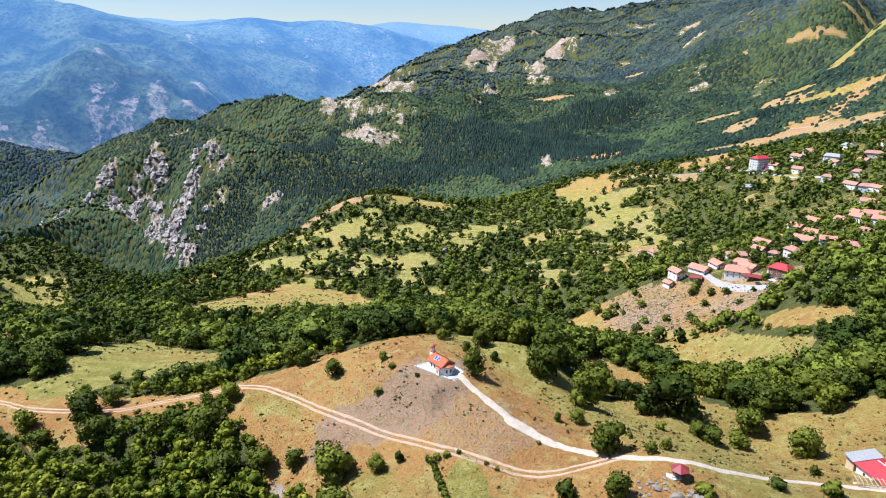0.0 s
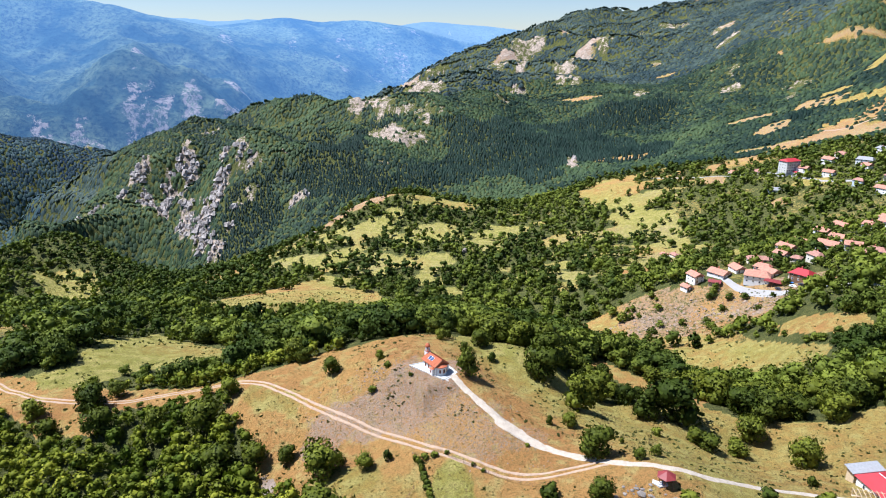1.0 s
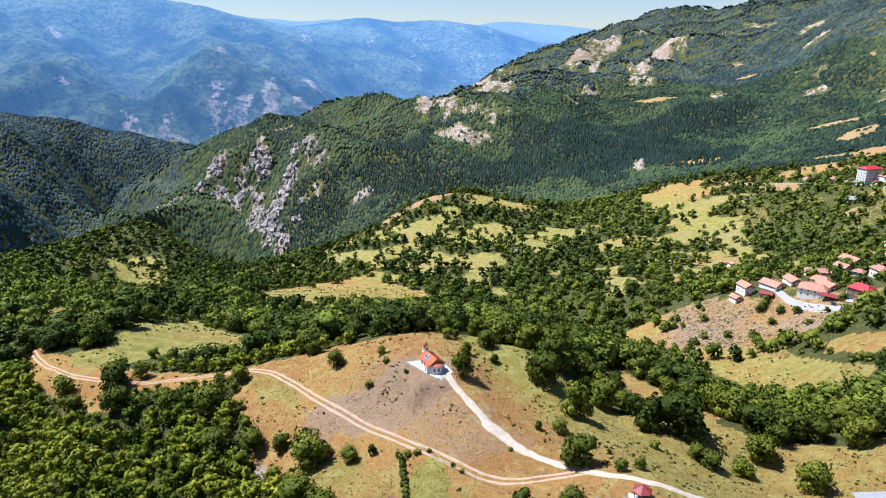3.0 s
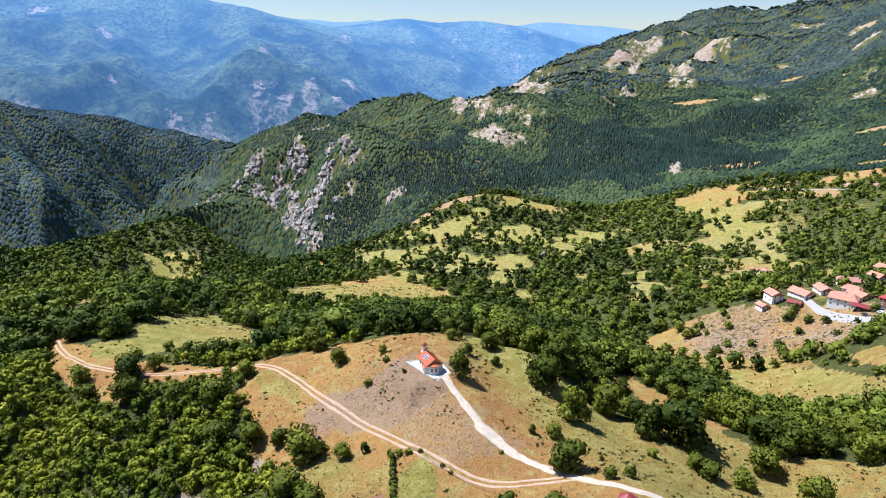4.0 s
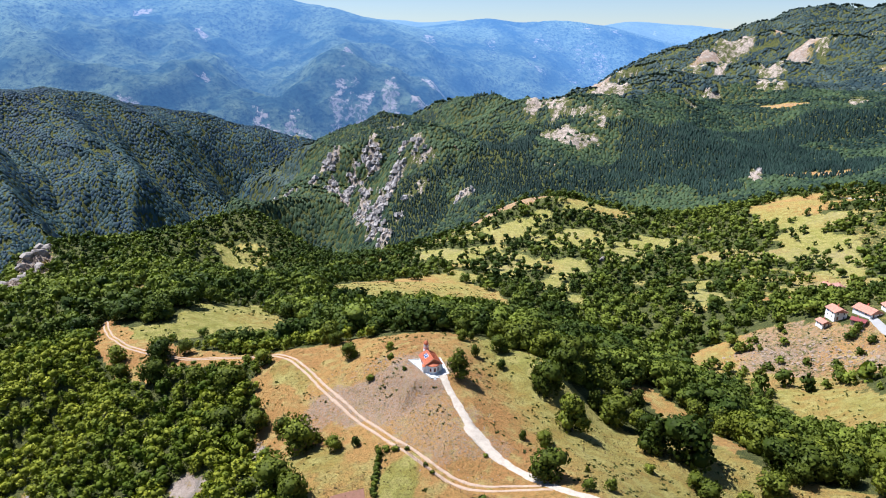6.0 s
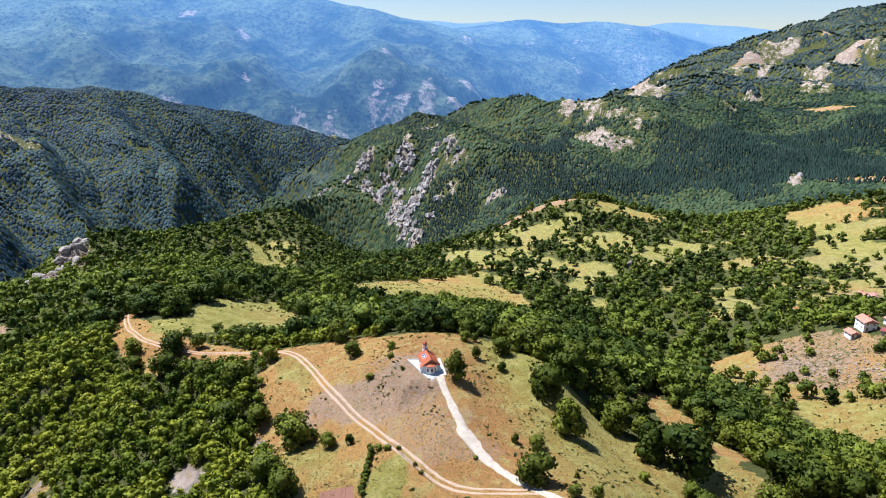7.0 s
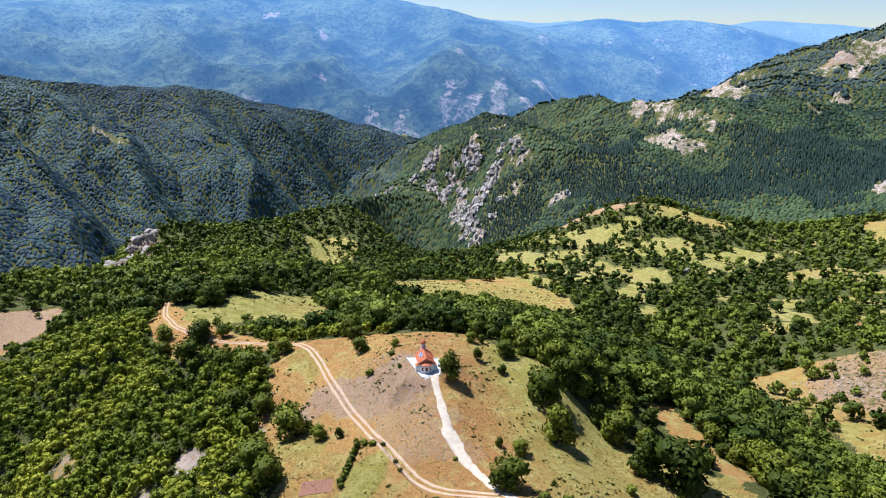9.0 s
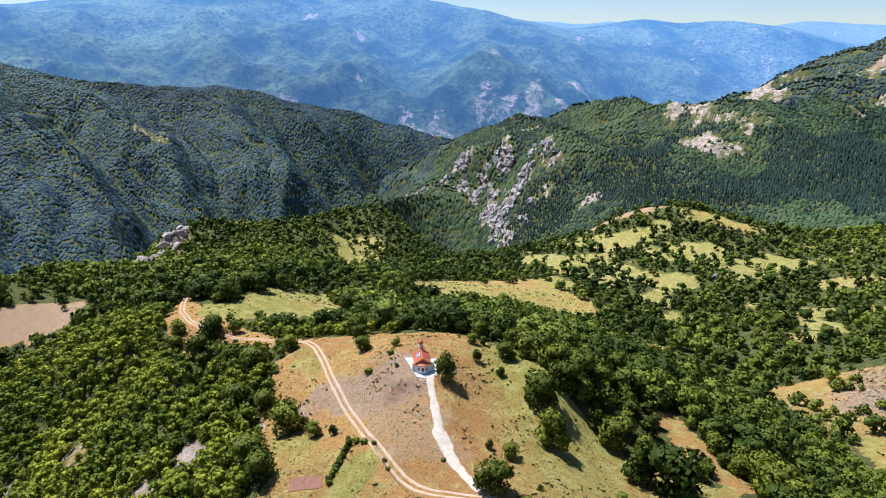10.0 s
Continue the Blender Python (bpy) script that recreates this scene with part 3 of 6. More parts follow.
def beyond_gorge(x, y):
    """Whether places lie on the far bank of the western river."""
    return x < np.interp(y, [0, 400, 800, 1300, 1900, 2600], [-480, -650, -860, -1010, -1060, -700])


def cover(x, y):
    """How wooded, how green, how stony and how rocky the ground is at each place, 0 to 1."""
    d, offs = np.hypot(x, y), rag(x, y)
    wood = 0.95 - 0.85 * smooth(0.06, 0.28, fbm(x, y, 70, 4, 41)) * smooth(300, 420, d) * (1 - smooth(950, 1100, d)) * smooth(-350, -200, x)
    far_scar = smooth(0.62, 0.85, fbm(x, y, 150, 4, 43)) * smooth(1500, 2300, d) * ~beyond_gorge(x, y)
    wood = np.clip(wood - 0.8 * far_scar, 0, 1)
    green = 0.45 + 0.5 * fbm(x, y, 45, 4, 44)
    stony = 0.12 + 0.2 * fbm(x, y, 30, 4, 45)
    stony = np.maximum(stony, 0.9 * far_scar)
    clump = smooth(-0.1, 0.2, fbm(x, y, 36, 3, 48))
    p = inside(x, y, PASTURE, 14, offs)
    wood = np.where(p, 0.17 + 0.75 * clump, wood)
    green = np.where(p, 0.88 + 0.4 * fbm(x, y, 60, 3, 49), green)
    stony = np.where(p, 0.3 + 0.15 * fbm(x, y, 40, 3, 46), stony)
    knoll = blob(x, y, -150, 862, 75, 34, 20, 0.3, 30, 50)
    wood, stony = np.where(knoll > 0.5, 0.3, wood), np.maximum(stony, knoll * 0.55)
    green = green * (1 - knoll)
    p = inside(x, y, VILLAGE, 12, offs)
    wood = np.where(p, 0.55 + 0.4 * smooth(-0.3, 0.1, fbm(x, y, 60, 3, 51)), wood)
    green = np.where(p, 0.6, green)
    p = inside(x, y, BROW, 5, offs)
    wood, stony = np.where(p, 0.28 + 0.14 * clump, wood), np.where(p, 0.5 + 0.2 * fbm(x, y, 20, 3, 59), stony)
    green = np.where(p, 0.1, green)
    for cx, cy, rx, ry, turn, g in HIGH_FIELDS:
        k = blob(x, y, cx, cy, rx, ry, turn, 0.3, None, 64)
        wood, green, stony = wood * (1 - 0.9 * k), green + (g - green) * k, np.maximum(stony * (1 - 0.7 * k), 0.5 * k * (g < 0.5))
    for area, g, w in ((FIELD, 0.72, 0.05), (EAST_MEADOW, 0.75, 0.02), (EAST_UPPER, 0.5, 0.05), (WEST_BARE, 0.0, 0.06), (NW_MEADOW, 0.85, 0.28), (LEFT_MEADOW, 1.0, 0.02), (SPURSTRIP, 0.35, 0.0), (TRACKSIDE, 0.18, 0.0), (HILL, 0.3, 0.0)):
        p = inside(x, y, area, 3.0, offs)
        wood, green = np.where(p, w, wood), np.where(p, g + 0.3 * fbm(x, y, 30, 3, 52), green)
    hill = inside(x, y, HILL, 3.0, offs)
    # the sunny side of the chapel hill is dry and stony, its east side greener
    bare = np.maximum(blob(x, y, -14, 172, 26, 13, 25, 0.35, 8, 53), 0.75 * blob(x, y, 8, 160, 22, 10, -20, 0.4, 8, 54))
    stony = np.where(hill, np.clip(0.02 + 0.62 * bare, 0, 1), stony)
    east_side = smooth(-2, 22, (x - 20) * 0.8 + (y - 168) * 0.6) * (1 - 0.3 * smooth(60, 110, x))
    north = smooth(196, 214, y) * smooth(-10, 15, x)
    south = smooth(6, 14, 152 - 0.3 * x - y) * (1 - smooth(10, 30, x))
    patch = np.maximum(0.9 * blob(x, y, 4, 138, 6, 9, 0, 0.3, 5, 55), 0.6 * blob(x, y, -55, 186, 12, 6, -30, 0.4, 6, 56))
    patch = np.maximum(patch, 0.7 * blob(x, y, -24, 146, 10, 7, 0, 0.4, 6, 57))
    g = 0.02 + 0.72 * east_side + 0.3 * north + 0.35 * south + 0.12 * fbm(x, y, 22, 3, 58)
    green = np.where(hill, np.clip(np.maximum(g, patch), 0, 1), green)
    rock = np.maximum(rocky(x, y), 0.8 * far_scar)
    band = blob(x, y, 560, 1010, 260, 22, 25, 0.4, 30, 60) + blob(x, y, 300, 1160, 60, 12, 10, 0.4, 20, 61) + blob(x, y, 315, 1625, 45, 16, 10, 0.3, 20, 62)
    band = np.clip(band + blob(x, y, -258, 186, 20, 11, 40, 0.4, 8, 63), 0, 1)
    wood, green, stony = wood * (1 - 0.75 * band), green * (1 - 0.8 * band), np.maximum(stony, 0.4 * band)
    stony = np.maximum(stony, 0.62 * inside(x, y, WEST_BARE, 3.0, offs))
    wood = wood * (1 - 0.7 * smooth(0.35, 0.6, rock) * (1 - smooth(700, 900, d)))
    return np.clip(wood, 0, 1), np.clip(green, 0, 1), np.clip(stony, 0, 1), rock


# ---- the ground sheet, rings of growing width about the camera's path ----
HUB = (48.0, 8.0)


def steps():
    """Compass turns (left of +y), fine across the camera's view and coarse behind."""
    fine = np.arange(-41, 72, 0.19)
    rest = np.arange(72, 319, 3.0)
    return np.radians(np.concatenate([fine, rest]))


def rim(turns):
    """Where the ground sheet ends and the far ranges begin, by compass turn."""
    a = np.degrees(turns)
    r = 3300 - 790 * smooth(5, 11, a)
    return np.where((a > 72) & (a < 318), 4950.0, r)


def sheet(name, mat, turns, near, far, n, closed, first=()):
    nt_, nr = len(turns), n + len(first)
    grow = np.linspace(0, 1, n)[:, None]
    r = near * (far / near)[None, :] ** grow if np.ndim(near) == 0 else near[None, :] * (far / near)[None, :] ** grow
    if len(first):
        r = np.concatenate([np.repeat(np.array(first, float)[:, None], nt_, 1), r])
    a = np.repeat(turns[None, :], nr, 0)
    x, y = (HUB[0] - np.sin(a) * r).ravel(), (HUB[1] + np.cos(a) * r).ravel()
    z = height(x, y)
    me = bpy.data.meshes.new(name)
    me.vertices.add(nt_ * nr)
    me.vertices.foreach_set("co", np.stack([x, y, z], -1).ravel())
    i, j = np.meshgrid(np.arange(nr - 1), np.arange(nt_ if closed else nt_ - 1), indexing="ij")
    k = (j + 1) % nt_
    quads = np.stack([i * nt_ + j, (i + 1) * nt_ + j, (i + 1) * nt_ + k, i * nt_ + k], -1)[..., ::-1].reshape(-1, 4)
    fill(me, quads)
    for key, vals in zip(("wood", "green", "stony", "rock"), cover(x, y)):
        me.attributes.new(key, "FLOAT", "POINT").data.foreach_set("value", vals.astype(np.float32))
    me.materials.append(mat)
    return new(name, me)


def fill(me, faces, smooth_=True):
    """Faces of one size, from an array, shaded smooth."""
    n, k = faces.shape
    me.loops.add(n * k)
    me.polygons.add(n)
    me.loops.foreach_set("vertex_index", faces.ravel().astype(np.int32))
    me.polygons.foreach_set("loop_start", np.arange(0, n * k, k, dtype=np.int32))
    me.polygons.foreach_set("loop_total", np.full(n, k, dtype=np.int32))
    me.polygons.foreach_set("use_smooth", np.full(n, smooth_))
    me.update(calc_edges=True)


TURNS = steps()
ground = sheet("ground", M_GROUND, TURNS, 85.0, rim(TURNS), 400, True, (0.02, 4, 20, 45, 70))
VIEW_TURNS = np.radians(np.arange(-41, 72.2, 0.3))
backdrop = sheet("backdrop", M_RANGE, VIEW_TURNS, rim(VIEW_TURNS) - 40, np.maximum(rim(VIEW_TURNS) + 20, 4660.0), 120, False)
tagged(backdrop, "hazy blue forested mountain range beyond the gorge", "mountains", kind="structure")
backdrop_far = sheet("backdrop", M_RANGE_FAR, VIEW_TURNS, np.full(len(VIEW_TURNS), 4640.0), np.full(len(VIEW_TURNS), 4955.0), 24, False)
tagged(backdrop_far, "mountain ridge on the horizon, pale blue from its haze glow", "mountains", kind="structure")
tagged(ground, "sun-dried grassy hills, stony slopes and rocky mountain ridges", "ground", kind="structure")


def drape(name, route, width, mat, label, lift=0.07, ragged=0.12, over=0):
    """A worn way laid along a route in plan, with uneven edges."""
    pts = []
    for (ax, ay), (bx, by) in zip(route, route[1:]):
        n = max(1, int(math.hypot(bx - ax, by - ay) / 1.0))
        pts += [(ax + (bx - ax) * i / n, ay + (by - ay) * i / n) for i in range(n)]
    pts.append(route[-1])
    p = np.array(pts, float)
    for _ in range(6):
        p[1:-1] = (p[:-2] + 2 * p[1:-1] + p[2:]) / 4
    t = np.gradient(p, axis=0)
    t /= np.linalg.norm(t, axis=1)[:, None]
    side = np.stack([-t[:, 1], t[:, 0]], -1)
    w = width(np.linspace(0, 1, len(p))) if callable(width) else np.full(len(p), width)
    cols = []
    for f in (-1, -0.6, -0.2, 0.2, 0.6, 1):
        e = f * w / 2 * (1 + (ragged * fbm(p[:, 0] * 1.0, p[:, 1] * 1.0, 3.0, 3, 70 + int(f * 5)) if abs(f) == 1 else 0))
        q = p + side * (e + over)[:, None]
        z = height(q[:, 0], q[:, 1]) + (lift if abs(f) < 1 else -0.12)
        cols.append(np.stack([q[:, 0], q[:, 1], z], -1))
    v = np.stack(cols, 1).reshape(-1, 3)
    m, k = len(p), len(cols)
    i, j = np.meshgrid(np.arange(m - 1), np.arange(k - 1), indexing="ij")
    quads = np.stack([i * k + j, i * k + j + 1, (i + 1) * k + j + 1, (i + 1) * k + j], -1).reshape(-1, 4)[:, ::-1]
    me = bpy.data.meshes.new(name)
    me.vertices.add(len(v))
    me.vertices.foreach_set("co", v.ravel())
    fill(me, quads)
    me.materials.append(mat)
    return tagged(new(name, me), label, "road", kind="structure")


LANE = ((3.6, 177.0), (7.0, 172.3), (12.8, 165.6), (18.2, 159.0), (23.2, 154.4), (29.5, 150.4), (36.0, 146.2), (42.8, 142.4), (50.0, 139.6), (57.0, 138.0), (66.0, 136.8),
        (80.2, 140.6), (94.3, 143.5), (106.0, 142.6), (122.0, 139.5), (150.0, 134.0))
TRACK = ((42.8, 142.0), (34.9, 140.9), (27.0, 140.4), (20.0, 141.4), (13.0, 144.4), (5.0, 149.0), (-3.4, 153.4), (-15.0, 161.4), (-25.4, 169.0), (-34.4, 175.8), (-47.0, 186.2), (-59.5, 195.3),
         (-68.8, 200.4), (-80.0, 203.4), (-94.8, 202.3), (-108.0, 199.4), (-128.0, 200.2), (-143.6, 203.2), (-160.0, 211.6), (-172.0, 221.0), (-181.0, 229.5), (-192.0, 240.0))
drape("lane_gravel", LANE, lambda s: 2.7 + 2.8 * np.exp(-((s - 0.155) / 0.045) ** 2), M_GRAVEL, "pale crushed-stone lane up to the chapel", 0.12, 0.5)
for off, nm in ((-0.85, "wheel_rut"), (0.85, "wheel_rut")):
    drape(nm, TRACK, 1.05, M_TRACK, "bare earth wheel rut of a farm track through dry grass", 0.1, 0.6, off)


# ---- trees ----
def crown_arrays(rng, h, r, leaves_n, lobes, leaf, low=0.16, cone=0.0):
    """Leaf sprays over the lobes of a crown, about 0, and a dark rough core: vertices and quads."""
    cs = []
    for i in range(lobes):
        a, u = rng.uniform(0, 6.283), rng.uniform(0, 1)
        zc = h * (low + 0.16 + (0.64 - low) * u)
        rr = r * (0.62 * (1 - cone * u) if i else 0.1) * rng.uniform(0.55, 1.0)
        cs.append((rr * math.cos(a), rr * math.sin(a), zc, r * rng.uniform(0.42, 0.62) * (1 - 0.75 * cone * u)))
    for i in range(3):
        a = i * 2.1 + rng.uniform(0, 1)
        cs.append((0.42 * r * math.cos(a), 0.42 * r * math.sin(a), h * (low + 0.2), r * 0.52))
    cs.append((0, 0, h * 0.62, r * 0.66 * (1 - 0.3 * cone)))
    if cone:
        cs.append((0, 0, h * 0.86, r * 0.25))
    cs = np.array(cs)
    pick = rng.choice(len(cs), leaves_n, p=cs[:, 3] ** 2 / (cs[:, 3] ** 2).sum())
    d = rng.normal(size=(leaves_n, 3))
    d[:, 2] = d[:, 2] * 0.9 + 0.25
    d /= np.linalg.norm(d, axis=1)[:, None]
    rad = cs[pick, 3] * rng.uniform(0.82, 1.1, leaves_n)
    c = cs[pick, :3] + d * rad[:, None] * np.array([1, 1, 0.85 * min(1.25, h / (2.1 * r))])
    c[:, 2] = np.clip(c[:, 2], h * low * 0.8, h)
    nrm = d + rng.normal(size=(leaves_n, 3)) * 0.42
    nrm /= np.linalg.norm(nrm, axis=1)[:, None]
    ref = rng.normal(size=(leaves_n, 3))
    u = np.cross(nrm, ref)
    u /= np.linalg.norm(u, axis=1)[:, None]
    w = np.cross(nrm, u)
    s = leaf * rng.uniform(0.6, 1.25, leaves_n)[:, None]
    bend = nrm * s * 0.25
    q = np.stack([c - u * s - w * s * 0.6 - bend, c + u * s - w * s * 0.6, c + u * s * 0.7 + w * s * 0.8 - bend, c - u * s * 0.8 + w * s * 0.7], 1).reshape(-1, 3)
    f = np.arange(leaves_n * 4).reshape(-1, 4)
    out = d + 0.5 * (c - np.array([0, 0, h * 0.45])) / np.array([r, r, h * 0.5]) + 0.3 * rng.normal(size=(leaves_n, 3))
    out /= np.linalg.norm(out, axis=1)[:, None]
    return q, f, cs, np.repeat(out, 4, 0)


def core_arrays(rng, cs, squash=0.85, rings=3, sides=6, keep=5):
    """Lumps that fill the crown's lobes."""
    vs, fs, ns, n = [], [], [], 0
    order = np.argsort(-cs[:, 3])[:keep]
    for x, y, z, r in cs[order]:
        lat = np.linspace(-1.25, 1.25, rings + 1)
        grid = [[(math.cos(t) * math.cos(p), math.cos(t) * math.sin(p), math.sin(t)) for p in np.arange(sides) * 6.283 / sides + rng.uniform(0, 1)] for t in lat]
        g = np.array(grid) * r * 0.78 * rng.uniform(0.8, 1.12, (rings + 1, sides, 1)) * np.array([1, 1, squash])
        vs.append(g.reshape(-1, 3) + (x, y, z))
        ns.append(g.reshape(-1, 3) / np.linalg.norm(g.reshape(-1, 3), axis=1)[:, None])
        for i in range(rings):
            for j in range(sides):
                k = (j + 1) % sides
                fs.append((n + i * sides + j, n + i * sides + k, n + (i + 1) * sides + k, n + (i + 1) * sides + j))
        for i, flip in ((0, True), (rings, False)):
            b = n + i * sides
            cap = [(b, b + 1, b + 2, b + 3), (b, b + 3, b + 4, b + 5)]
            fs += [c[::-1] for c in cap] if flip else cap
        n += (rings + 1) * sides
    return np.concatenate(vs), np.array(fs), np.concatenate(ns)


def tree_arrays(seed, h, r, leaves_n, lobes, leaf, cone=0.0, keep=5, low=0.16, rings=3):
    rng = np.random.default_rng(seed)
    q, f, cs, n1 = crown_arrays(rng, h, r, leaves_n, lobes, leaf, low, cone)
    v2, f2, n2 = core_arrays(rng, cs, rings=rings, keep=keep)
    return np.concatenate([q, v2]), np.concatenate([f, f2 + len(q)]), cs, np.concatenate([n1, n2])


def mesh_from(name, v, f, mat, tint=None, smooth_=True, normals=None):
    me = bpy.data.meshes.new(name)
    me.vertices.add(len(v))
    me.vertices.foreach_set("co", np.asarray(v, float).ravel())
    fill(me, np.asarray(f), smooth_)
    if tint is not None:
        me.attributes.new("tint", "FLOAT", "POINT").data.foreach_set("value", tint.astype(np.float32))
    if normals is not None:
        me.attributes.new("custom_normal", "FLOAT_VECTOR", "POINT").data.foreach_set("vector", normals.astype(np.float32).ravel())
    me.materials.append(mat)
    return me


def tube(bm, a, b, ra, rb, sides=7):
    a, b = Vector(a), Vector(b)
    q = (b - a).to_track_quat("Z", "Y")
    ring = []
    for p, r in ((a, ra), (b, rb)):
        ring.append([bm.verts.new(p + q @ Vector((r * math.cos(i * 2 * math.pi / sides), r * math.sin(i * 2 * math.pi / sides), 0))) for i in range(sides)])
    for i in range(sides):
        j = (i + 1) % sides
        bm.faces.new((ring[0][i], ring[0][j], ring[1][j], ring[1][i]))


def bm_mesh(name, bm, mat):
    me = bpy.data.meshes.new(name)
    bmesh.ops.recalc_face_normals(bm, faces=bm.faces)
    bm.to_mesh(me)
    bm.free()
    me.materials.append(mat)
    return me


def part(name, bm, mat, parent, label=""):
    ob = new(name, bm if isinstance(bm, bpy.types.Mesh) else bm_mesh(name, bm, mat))
    ob.parent = parent
    return tagged(ob, label)


def make_tree(seed, h, r, cone=0.0, low=0.16, leaves_n=900, leaf=0.36, name="tree", mat=M_LEAF):
    """A model tree about the origin: tapered trunk with limbs, and a crown of leaf sprays."""
    top = new(name)
    v, f, cs, nrm = tree_arrays(seed, h, r, leaves_n, 9, leaf, cone, low=low)
    bm = bmesh.new()
    tube(bm, (0, 0, -0.6), (0.05, 0.02, h * 0.3), h * 0.028, h * 0.02)
    tube(bm, (0.05, 0.02, h * 0.3), (0, 0, h * 0.62), h * 0.02, h * 0.008)
    for x, y, z, rr in cs[:6]:
        tube(bm, (0.03, 0.01, max(h * 0.16, z * 0.45)), (x, y, z), h * 0.011, h * 0.004, 5)
    part("trunk", bm, M_BARK, top)
    part("crown", mesh_from("crown", v, f, mat, normals=nrm), None, top)
    return top


MODELS = [make_tree(100 + i, h, r, c, lo) for i, (h, r, c, lo) in enumerate(((9, 4.2, 0, 0.02), (9, 3.6, 0.2, 0.03), (10, 4.6, 0.0, 0.02), (11, 3.7, 0.35, 0.03), (8, 4.2, 0, 0.0), (10, 4.0, 0.15, 0.04)))]
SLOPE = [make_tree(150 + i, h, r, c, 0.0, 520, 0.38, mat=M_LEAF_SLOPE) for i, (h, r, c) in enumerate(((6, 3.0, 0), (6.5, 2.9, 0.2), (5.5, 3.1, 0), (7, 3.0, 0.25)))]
SLOPE_SIZE = [(6, 3.0), (6.5, 2.9), (5.5, 3.1), (7, 3.0)]
BUSH = [make_tree(200 + i, h, r, 0, 0.02, 260, 0.3, "bush") for i, (h, r) in enumerate(((3, 2.0), (2.6, 1.6), (3.4, 1.8)))]
MODEL_SIZE = [(9, 4.2), (9, 3.6), (10, 4.6), (11, 3.7), (8, 4.2), (10, 4.0)]
BUSH_SIZE = [(3, 2.0), (2.6, 1.6), (3.4, 1.8)]
planted = []


def plant(x, y, h, r, label="", group="trees on the chapel hill", kind_of=None):
    """A tree or bush of that height and crown radius, standing on the ground."""
    rng = random.Random(int(x * 131 + y * 977))
    small = h < 5
    models, sizes = kind_of or ((BUSH, BUSH_SIZE) if small else (MODELS, MODEL_SIZE))
    i = min(range(len(sizes)), key=lambda k: abs(sizes[k][0] / sizes[k][1] - h / r) + rng.uniform(0, 0.35))
    z = float(height(x, y)[0])
    ob = copy_thing(models[i], pose(x, y, z - 0.1, 0, 0, rng.uniform(0, 360)))
    ob.scale = (r / sizes[i][1], r / sizes[i][1], h / sizes[i][0])
    tagged(ob, label or ("low green bush in dry grass" if small else "leafy broadleaved tree with a rounded dark-green crown"), "bush" if small else "tree", group)
    planted.append((x, y, r))
    return ob


KNOWN_TREES = (
    (-69.9, 193.2, 6.7, 3.6), (-36, 195.2, 6.3, 3.3), (-19.5, 192.3, 3.0, 1.6), (-16.5, 184.8, 2.0, 1.3), (-20.7, 178, 2.2, 1.5), (-8.7, 177.2, 1.4, 0.8), (8.6, 178.0, 9.8, 3.7),
    (13.5, 210, 6.9, 3.7), (-0.2, 211.2, 5.2, 2.2), (1.5, 214.5, 3.6, 1.4), (7.2, 199.4, 4.6, 1.6), (17, 198.2, 3.4, 1.5), (33.5, 194, 12.5, 6.2), (42.6, 179.2, 12.6, 4.8),
    (37.6, 163.8, 5.4, 2.4))
KNOWN_TREES_2 = (
    (40.6, 147.0, 9.0, 4.8), (31.5, 162.9, 3.0, 1.1), (-31.3, 150.7, 11.2, 5.5), (-19.4, 150.2, 5.9, 2.6), (-13.4, 151.8, 3.4, 1.3), (-26.7, 154.7, 3.4, 1.5), (-44, 162, 5.1, 2.9),
    (51, 142.4, 3.1, 1.7), (55.7, 145.4, 3.6, 1.5), (49.6, 154.5, 1.9, 0.6), (75.6, 185.6, 15.4, 8.0), (66.3, 186, 14, 5.0), (63, 203.5, 9, 4.2), (80.7, 172, 6, 4))
KNOWN_TREES_3 = (
    (89.9, 174, 5.2, 3.6), (77.5, 174, 5.6, 3.0), (64.8, 172.3, 2.6, 1.6), (98.5, 183, 9.4, 4.7), (106.5, 167, 10.5, 4.7), (100, 151, 3.2, 1.5), (60, 219.8, 8.5, 3.3), (44, 217.5, 9, 5.0),
    (-138.8, 193, 7.0, 3.9), (-128.6, 184.8, 7.2, 4.0), (-119, 194.0, 10.2, 5.3), (-115.4, 204.5, 7.4, 3.6), (-108.8, 180.8, 10, 5.2), (-90.7, 180.4, 8.2, 4.0))
KNOWN_TREES_4 = (
    (-74.1, 177.5, 12, 5.8), (-28, 134.6, 10, 5.8), (-20.5, 130.5, 9, 4.6), (-53.1, 163.2, 7.3, 4.2), (-62.2, 160, 11, 5.3), (38.4, 128.8, 7.4, 3.2), (27.3, 132.1, 4.6, 2.6),
    (58.7, 127, 3.4, 2.8), (80.4, 135.2, 2.6, 2.4), (96, 137, 3.6, 2.6), (-48.4, 208.6, 5.8, 3.0), (-53, 211, 9, 4.4), (-123, 201, 9, 4.4), (143, 188, 5.8, 2.8))
for group_ in (KNOWN_TREES, KNOWN_TREES_2, KNOWN_TREES_3, KNOWN_TREES_4):
    for x_, y_, h_, r_ in group_:
        plant(x_, y_, h_, r_)


